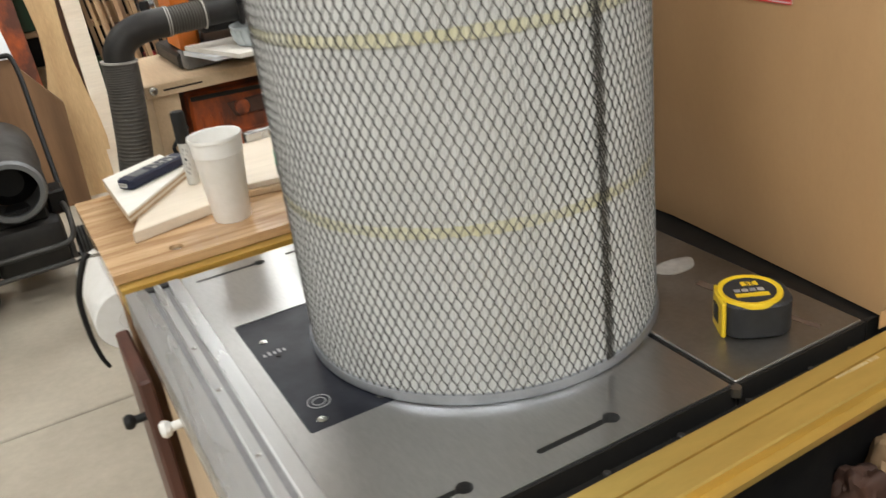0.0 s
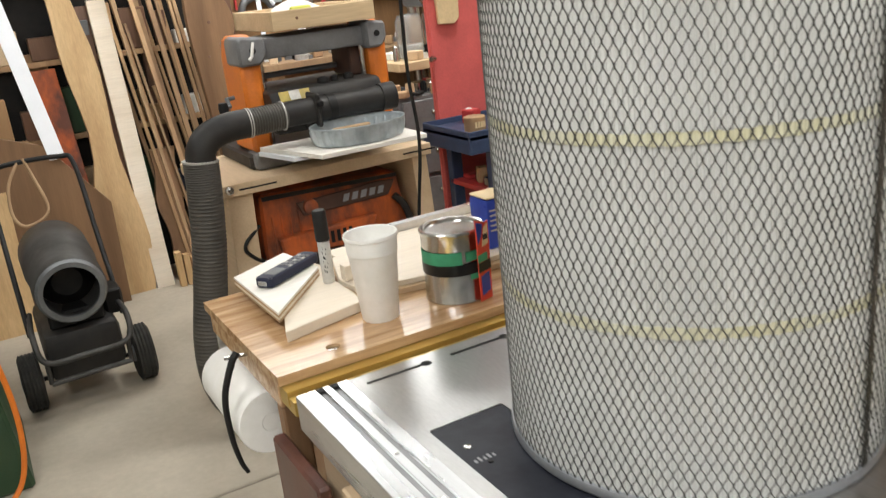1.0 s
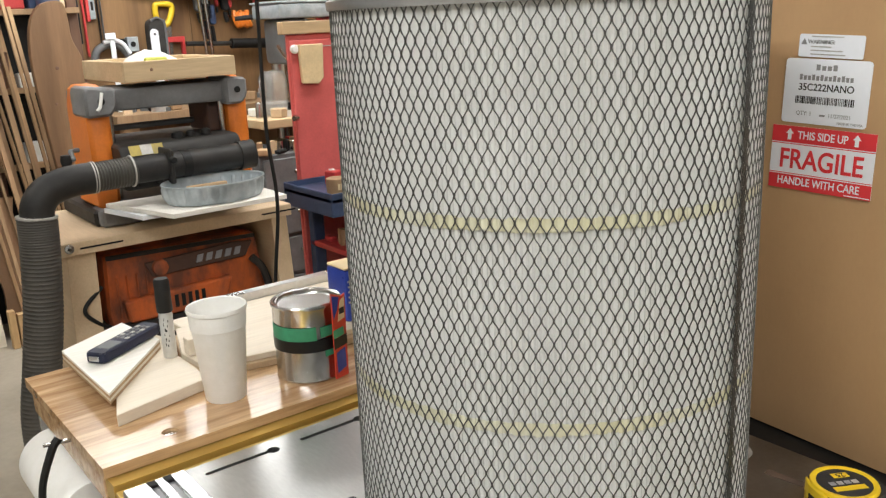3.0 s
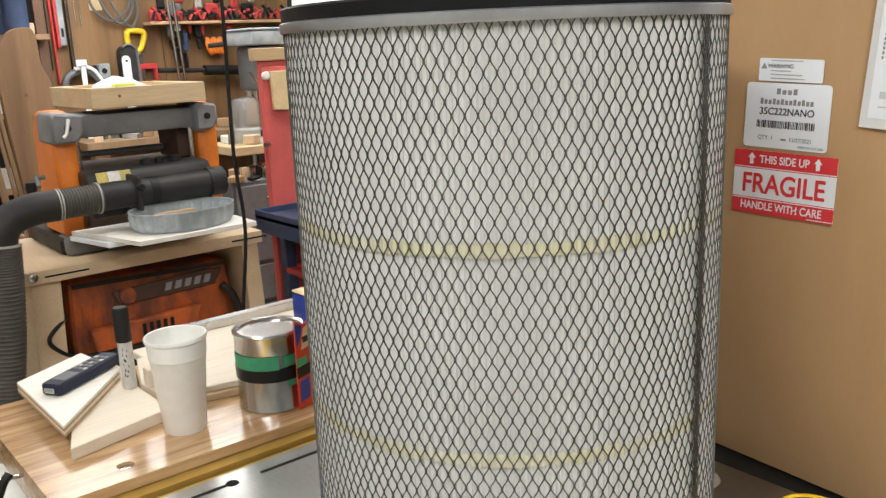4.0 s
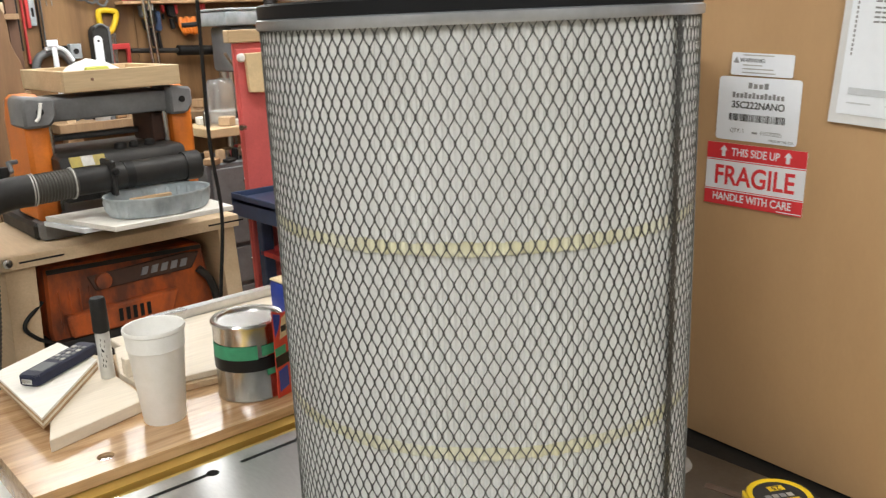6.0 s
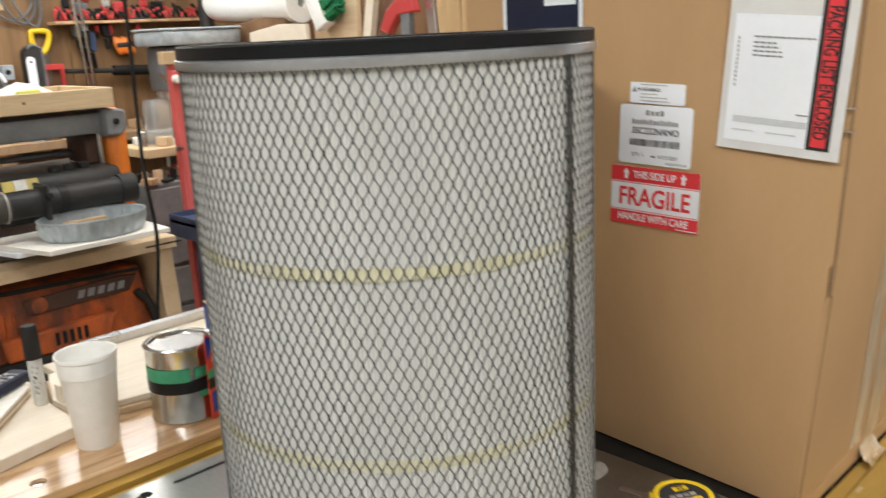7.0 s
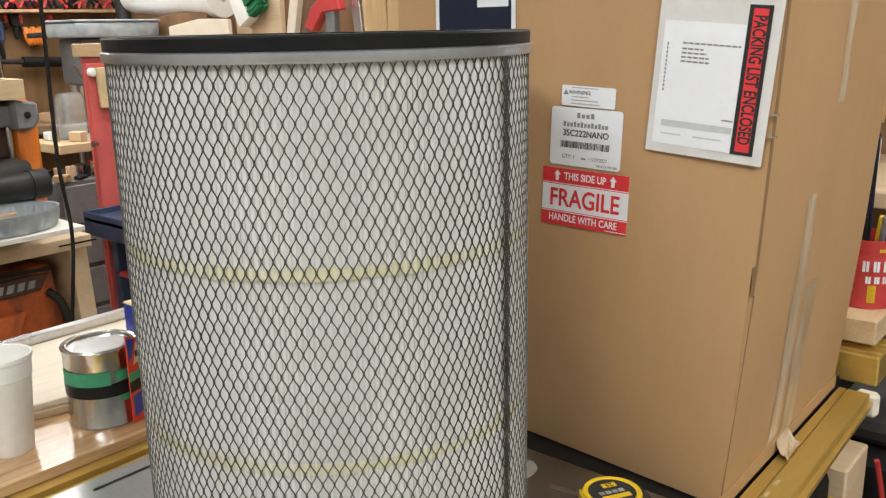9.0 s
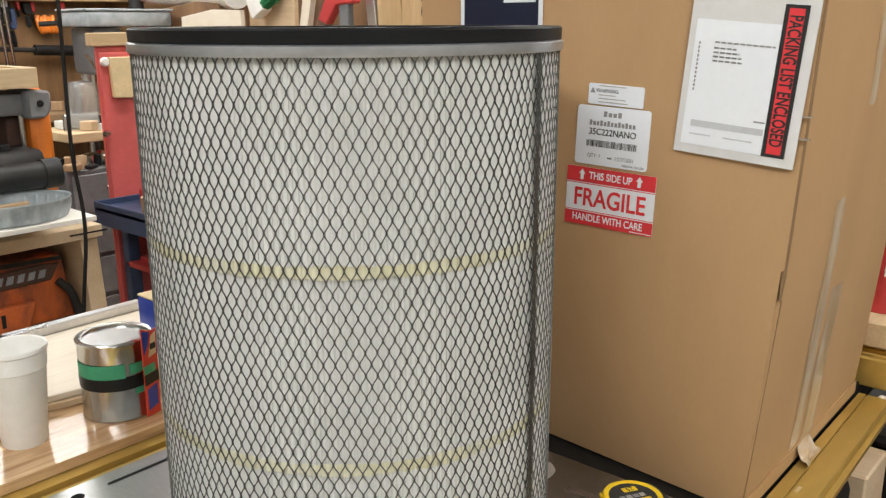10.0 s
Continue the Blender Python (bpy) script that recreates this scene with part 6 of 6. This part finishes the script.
        part("handle", prism([(x + w * 0.25, zm - 0.012), (x + w * 0.75, zm - 0.012), (x + w * 0.95, z0 + 0.01), (x + w * 0.75, z0), (x + w * 0.45, z0)], WY - 0.055, WY - 0.032, "xz", bev=0.005), BLACK, g)
    solo("white_tag", box(1.205, 1.235, WY - 0.064, WY - 0.061, 1.425, 1.455, 0), WHITE_PAPER, "small white tag hung among tools", "tag")
    c = thing("extension_lead", (1.42, WY, 1.35), "hank of orange extension lead hung on the wall", "extension lead")
    for k in range(5):
        part("loop", tube(smooth_line([(1.385 + 0.018 * k, WY - 0.03, 1.385 - 0.01 * (k % 2)), (1.380 + 0.018 * k, WY - 0.045, 1.35), (1.392 + 0.018 * k, WY - 0.045, 1.315), (1.405 + 0.016 * k, WY - 0.03, 1.308 + 0.008 * (k % 3))]), 0.013, 8), ORANGE, c, "", True)
    part("tie", tube([(1.375, WY - 0.047, 1.345), (1.475, WY - 0.047, 1.35)], 0.016, 8), DARK_PLASTIC, c, "dark tie", True)
    for k, x in enumerate((1.16, 1.19)):
        solo("steel_bar", tube([(x, WY - 0.11, 1.60), (x + 0.03, WY - 0.11, 1.02)], 0.008, 8), STEEL, "steel bar clamp leaning on the shelf", "bar clamp", "bar clamps")
    solo("pipe_clamp", tube([(1.10, WY - 0.06, 1.236), (1.62, WY - 0.06, 1.213)], 0.012, 10), DARK_PLASTIC, "long dark bar hung level on the wall", "bar", smooth=True)
    solo("bar_grip", tube([(1.34, WY - 0.06, 1.225), (1.56, WY - 0.06, 1.216)], 0.026, 12), BLACK, "black grip on a long bar", "grip", smooth=True)
    for k in range(3):
        solo("wire_loop", tube(smooth_line([(0.83 + 0.03 * k, WY - 0.03, 1.72), (0.82 + 0.05 * k, WY - 0.03, 1.56), (0.90 + 0.05 * k, WY - 0.03, 1.48 - 0.015 * k), (1.0 + 0.02 * k, WY - 0.03, 1.55), (0.98, WY - 0.03, 1.70)]), 0.006, 6), SHADE_GREY, "grey wire coil hung on the wall", "wire", "wire coils")
    solo("paper_card", box(0.82, 0.88, WY - 0.006, WY - 0.001, 1.53, 1.68, 0), CREAM, "cream card pinned to the wall panel", "card")


hung_tools()


def drill_press():
    t = thing("drill_press", (1.4, 3.1, 0), "grey floor drill press amid shop clutter", "drill press")
    part("base", box(1.20, 1.55, 2.95, 3.35, 0, 0.06, 0.01), SHADE_GREY, t)
    part("column", tube([(1.38, 3.22, 0.06), (1.38, 3.22, 1.34)], 0.04, 20), STEEL, t, "", True)
    part("head", box(1.255, 1.66, 2.94, 3.21, 1.335, 1.40, 0.012, seg=2), GALV, t, "blue-grey belt housing", True)
    part("motor_box", box(1.30, 1.44, 2.99, 3.20, 1.13, 1.334, 0.02, seg=2), SHADE_GREY, t, "", True)
    part("quill", tube([(1.33, 3.0, 1.10), (1.33, 3.0, 0.98)], 0.03, 16), STEEL, t, "", True)
    part("feed_arm", tube([(1.29, 2.97, 1.17), (1.24, 2.95, 1.22), (1.33, 2.93, 1.07)], 0.008, 8), STEEL, t)
    part("hub", lathe([(0, 0), (0.05, 0), (0.055, 0.03), (0.03, 0.05), (0, 0.05)], (1.34, 2.979, 1.20), 20, m=Matrix.Rotation(radians(90), 4, "X")), SHADE_GREY, t, "", True)
    part("table", box(1.08, 1.42, 2.85, 3.16, 0.865, 0.905, 0.004), PINE_X, t, "pine drill table")
    part("dust_shroud", lathe([(0.06, 0), (0.065, 0.17), (0.05, 0.20), (0, 0.205)], (1.22, 2.99, 0.906), 24), CLEAR, t, "clear plastic chip shield", True)
    part("nameplate", box(1.34, 1.41, 2.984, 2.9895, 1.25, 1.30, 0.001), STAIN, t, "pale nameplate")
    part("belt_lid", box(1.25, 1.665, 2.935, 3.215, 1.4005, 1.411, 0.003), GALV, t, "worn lid")
    part("chuck", lathe([(0, -0.07), (0.012, -0.07), (0.022, -0.03), (0.024, 0), (0, 0)], (1.33, 3.0, 0.98), 18), STEEL, t, "", True)
    d = thing("drawer_unit", (1.25, 2.95, 0), "grey steel drawer unit under the drill press", "drawers")
    part("case", box(1.02, 1.45, 2.80, 2.94, 0.0, 0.76, 0.004), SHADE_GREY, d)
    for k in range(4):
        dr = part("drawer", box(1.04, 1.43, 2.785, 2.799, 0.04 + 0.18 * k, 0.20 + 0.18 * k, 0.003), GREY_PLASTIC, d)
        part("pull", box(1.18, 1.29, 2.775, 2.784, 0.13 + 0.18 * k, 0.145 + 0.18 * k, 0.002), STEEL, dr)


drill_press()
names = [("oily_can", STEEL), ("tool_tray", SHADE_GREY), ("scrap_block", PLY), ("small_jar", STAIN), ("black_tool", BLACK), ("wood_scrap", ROUGH), ("red_tool", RED_PAINT), ("white_lump", CLOTH)]


def clutter(x0, x1, y0, y1, z, count, seed, group):
    r = random.Random(seed)
    for i in range(count):
        nm, m = r.choice(names)
        x, y, w, d, h = r.uniform(x0, x1), r.uniform(y0, y1), r.uniform(0.02, 0.08), r.uniform(0.02, 0.06), r.uniform(0.015, 0.07)
        if nm in ("oily_can", "small_jar"):
            solo(nm, lathe([(0, 0), (w / 2, 0), (w / 2, h), (w / 2.3, h * 1.08), (w / 4, h * 1.15), (0, h * 1.15)], (x, y, z), 16), m, "small workshop container among clutter", "container", group, smooth=True)
        else:
            rot = Matrix.Translation((x, y, z)) @ Matrix.Rotation(r.uniform(0, 3), 4, "Z")
            solo(nm, box(-w / 2, w / 2, -d / 2, d / 2, 0.0005, h * 0.8, 0.004, m=rot), m, "small workshop scrap among clutter", "scrap", group)


clutter(1.04, 1.44, 2.80, 2.93, 0.761, 24, 1, "clutter on the drawers")
clutter(1.10, 1.40, 2.88, 3.12, 0.906, 10, 2, "clutter on the drill table")
clutter(0.79, 1.2, 1.84, 2.1, 0.7455, 8, 3, "clutter on the cart")
clutter(0.87, 1.16, 1.84, 2.1, 0.5405, 10, 5, "clutter on the cart")
clutter(0.80, 1.2, 1.84, 2.1, 0.2305, 10, 7, "clutter on the cart")


def north_bench():
    t = thing("workbench", (1.5, 3.45, 0), "long wooden workbench along the tool wall", "workbench")
    part("worktop", box(0.62, 3.2, 3.36, 3.70, 0.90, 0.94, 0.003), ROUGH, t)
    for x in (0.66, 1.6, 2.4, 3.1):
        part("leg", box(x, x + 0.07, 3.40, 3.47, 0, 0.899, 0.003), ROUGH, t)
    part("lower_shelf", box(0.62, 3.2, 3.40, 3.70, 0.40, 0.42, 0.002), ROUGH, t)


north_bench()
clutter(0.66, 3.1, 3.40, 3.64, 0.9405, 46, 9, "clutter on the workbench")
clutter(0.66, 3.1, 3.42, 3.66, 0.4205, 30, 10, "clutter under the workbench")

# ---- the east side, seen over the filter and past the carton ----


def east_bench():
    t = thing("side_bench", (1.9, 1.0, 0), "plywood side bench crowded with tools", "workbench")
    part("worktop", box(1.60, 2.25, -1.3, 3.34, 0.91, 0.95, 0.003), PLY, t)
    for y in (-1.25, 0.3, 1.9, 3.2):
        for x in (1.63, 2.16):
            part("leg", box(x, x + 0.06, y, y + 0.06, 0, 0.909, 0.003), PINE, t)
    part("back_panel", box(2.26, 2.28, -1.3, 3.34, 0.0, 2.2, 0.002), SLAB, t, "brown plywood back panel")


east_bench()
EZ = 0.9505


def east_things():
    # rolls, brush, clamps and boards above the rim
    r0 = thing("white_roll", (1.75, 2.9, EZ), "thick white paper roll resting on a wooden cradle", "paper roll")
    part("roll", lathe([(0.02, 0), (0.085, 0), (0.088, 0.003), (0.088, 0.70), (0.085, 0.705), (0.02, 0.705)], (1.75, 3.27, 1.53), 32, m=Matrix.Rotation(radians(93), 4, "X"), closed=True), FOAM, r0, "", True)
    part("cradle", prism([(2.60, EZ), (3.25, EZ), (3.22, 1.40), (2.95, 1.425), (2.62, 1.46)], 1.69, 1.83, "yz", bev=0.004), SLAB, r0, "brown wooden cradle")
    t = thing("bench_vise", (1.72, 3.3, EZ), "rusty red bench vise on a post", "vise")
    part("post", box(1.69, 1.76, 3.27, 3.33, EZ, 1.30, 0.004), ROUGH, t)
    part("jaw", box(1.66, 1.74, 3.20, 3.33, 1.301, 1.40, 0.012), RED_PAINT, t)
    part("screw", tube([(1.62, 3.24, 1.35), (1.66, 3.24, 1.35)], 0.02, 12), SHADE_GREY, t)
    part("spout", tube(smooth_line([(1.70, 3.30, 1.39), (1.70, 3.31, 1.50), (1.70, 3.30, 1.7)]), 0.035, 14), DARK_PLASTIC, t, "", True)
    solo("grey_board", prism([(2.40, EZ), (2.86, EZ), (2.86, 1.375), (2.62, 1.405), (2.42, 1.40)], 1.655, 1.675, "yz", bev=0.002), PLY_PALE, "pale board standing on the bench", "board")
    b = thing("scrub_brush", (1.70, 2.32, 1.42), "white brush with green bristles hung on a board", "brush")
    m = Matrix.Translation((1.70, 2.36, 1.45)) @ Matrix.Rotation(radians(-28), 4, "X")
    part("handle", box(-0.03, 0.03, -0.035, 0.05, -0.075, 0.11, 0.012, m=m, seg=2), FOAM, b, "white back", True)
    bm = bmesh.new()
    r = random.Random(2)
    for i in range(240):
        u, w = r.uniform(-0.07, 0.11), r.uniform(-0.026, 0.026)
        tube([m @ Vector((w, -0.033, u)), m @ Vector((w * 1.2, -0.115 + r.uniform(-0.01, 0.01), u * 1.05))], 0.004, 4, bm)
    part("bristle_tuft", bm, GREEN_BRISTLE, b, "green bristles", kind="stuff")
    solo("mounting_board", box(1.735, 1.76, 2.17, 2.47, EZ, 1.85, 0.003), PLY, "plywood board standing on the bench", "board")
    for y, mm, w, tilt in ((2.10, PLY_PALE, 0.05, 14), (1.99, WALNUT, 0.06, 24), (1.725, ALU, 0.045, -6), (1.63, PINE, 0.12, -4), (1.485, PINE, 0.165, 0), (1.35, CARDBOARD, 0.11, 0)):
        solo("upright_offcut", box(1.73, 1.76, y - w / 2, y + w / 2, EZ, 1.85, 0.002, m=Matrix.Translation((0, y, 1.38)) @ Matrix.Rotation(radians(tilt), 4, "X") @ Matrix.Translation((0, -y, -1.38))), mm, "offcut standing upright on the bench", "offcut", "upright offcuts")
    c = thing("red_clamp", (1.70, 1.83, 1.40), "red and grey quick-grip clamp", "clamp")
    part("jaw", prism([(1.92, 1.34), (1.97, 1.36), (1.93, 1.43), (1.87, 1.47), (1.78, 1.47), (1.76, 1.42), (1.86, 1.41)], 1.68, 1.72, "yz", bev=0.006), RED_PAINT, c, "red jaw")
    part("bar", box(1.685, 1.715, 1.80, 1.85, EZ, 1.44, 0.003), SHADE_GREY, c, "grey bar")
    for k in range(3):
        solo("painted_mark", box(1.7285, 1.7295, 1.435, 1.47, 1.37 + 0.05 * k, 1.40 + 0.05 * k, 0), BLACK_INK, "black painted mark on a pine offcut", "mark", "painted marks")
    # bottles and hung tools beyond the carton
    r = random.Random(17)
    mats = [YELLOW, FOAM, BLUE_TIN, ORANGE, WHITE_PAPER, RED_PAINT, STAIN, GREEN_TOOL, BLACK]
    y = -0.9
    while y < 0.45:
        w, h = r.uniform(0.014, 0.03), r.uniform(0.05, 0.11)
        b = thing("supply_bottle", (2.05, y, EZ), "small plastic bottle with a cap on the side bench", "bottle", "bottles on the side bench")
        x = 2.02 + r.uniform(0, 0.12)
        part("body", lathe([(0, 0), (w, 0), (w * 1.02, 0.01), (w, h * 0.75), (w * 0.45, h * 0.9), (0, h * 0.9)], (x, y, EZ), 20), r.choice(mats), b, "", True)
        part("cap", lathe([(0, 0), (w * 0.5, 0), (w * 0.45, h * 0.16), (0, h * 0.16)], (x, y, EZ + h * 0.9), 14), r.choice(mats), b, "", True)
        y += 2 * w + r.uniform(0.003, 0.012)
    y = -0.7
    while y < 0.40:
        top, low = 1.34 + r.uniform(0, 0.22), 1.03 + r.uniform(0, 0.08)
        grip = low + (top - low) * r.uniform(0.3, 0.5)
        t = thing("hung_tool", (2.25, y, low), "long hand tool hung on the plywood panel", "hand tool", "tools on the panel")
        part("shaft", tube([(2.247, y, grip), (2.247, y + r.uniform(-0.015, 0.015), top)], r.uniform(0.003, 0.006), 8), r.choice([STEEL, SHADE_GREY, BLACK]), t)
        part("grip", tube([(2.24, y, low), (2.24, y, low + 0.02), (2.24, y, grip - 0.02), (2.243, y, grip)], 0.012, 10, ribs=[0.008, 0.013, 0.012, 0.007]), r.choice([WALNUT, BLACK, YELLOW, WALNUT, RED_PAINT, PINE]), t, "", True)
        y += r.uniform(0.028, 0.05)
    t = thing("dark_bin", (1.17, -0.53, 0), "black bin with a rolled rim standing beyond the saw", "bin")
    part("body", prism([(-0.79, 0.66), (-0.28, 0.66), (-0.31, 0.0), (-0.76, 0.0)], 0.85, 1.49, "yz", bev=0.04), BLACK, t)
    part("rim", prism([(-0.80, 0.661), (-0.80, 0.699), (-0.27, 0.699), (-0.27, 0.661)], 0.845, 1.495, "yz", bev=0.012), DARK_PLASTIC, t, "rolled rim")
    part("handle", tube(smooth_line([(0.842, -0.46, 0.60), (0.82, -0.46, 0.585), (0.815, -0.53, 0.58), (0.82, -0.60, 0.585), (0.842, -0.60, 0.60)]), 0.009, 8), RED_PAINT, t, "red bail handle", True)
    solo("navy_cloth", lump((1.13, -0.44, 0.775), (0.075, 0.06, 0.085), 3, 0.35), NAVY, "crumpled navy cloth on a black bin", "cloth", smooth=True)
    solo("white_bag", lump((1.33, -0.345, 0.83), (0.10, 0.085, 0.15), 8, 0.30), BAG_WHITE, "crumpled thin white plastic bag on a black bin", "bag", smooth=True)
    solo("extension_cable", tube(smooth_line([(0.80, -0.385, 0.66), (0.822, -0.395, 0.58), (0.828, -0.40, 0.50), (0.815, -0.405, 0.36), (0.80, -0.41, 0.2), (0.80, -0.42, 0.012), (0.74, -0.5, 0.005)]), 0.0045, 8), RED_PAINT, "red extension cord hanging down", "cord")


east_things()


def scrap_bin():
    t = thing("scrap_bin", (0.3, -0.62, 0), "black bin of wood scraps under the saw's front rail", "bin")
    for a in ((-0.02, 0.62, -0.76, -0.745), (-0.02, 0.62, -0.455, -0.44), (-0.02, -0.005, -0.7445, -0.4555), (0.605, 0.62, -0.7445, -0.4555)):
        part("bin_side", box(*a, 0.0, 0.56, 0.003), BLACK, t)
    part("bin_bottom", box(-0.0045, 0.6045, -0.7445, -0.4555, 0.002, 0.02, 0), BLACK, t)
    r = random.Random(12)
    for k in range(34):
        x, y = r.uniform(0.06, 0.54), r.uniform(-0.69, -0.51)
        m = Matrix.Translation((x, y, 0.36 + 0.006 * k)) @ Euler((r.uniform(-0.5, 0.5), r.uniform(-0.5, 0.5), r.uniform(0, 3))).to_matrix().to_4x4()
        solo("wood_scrap", box(-0.055, 0.055, -0.02, 0.02, -0.01, 0.01, 0.002, m=m), r.choice([WALNUT, MAHOGANY, BLACK, RED_PAINT, SLAB, BLACK]), "dark wood scrap heaped in a bin", "scrap", "scraps in the bin")


scrap_bin()
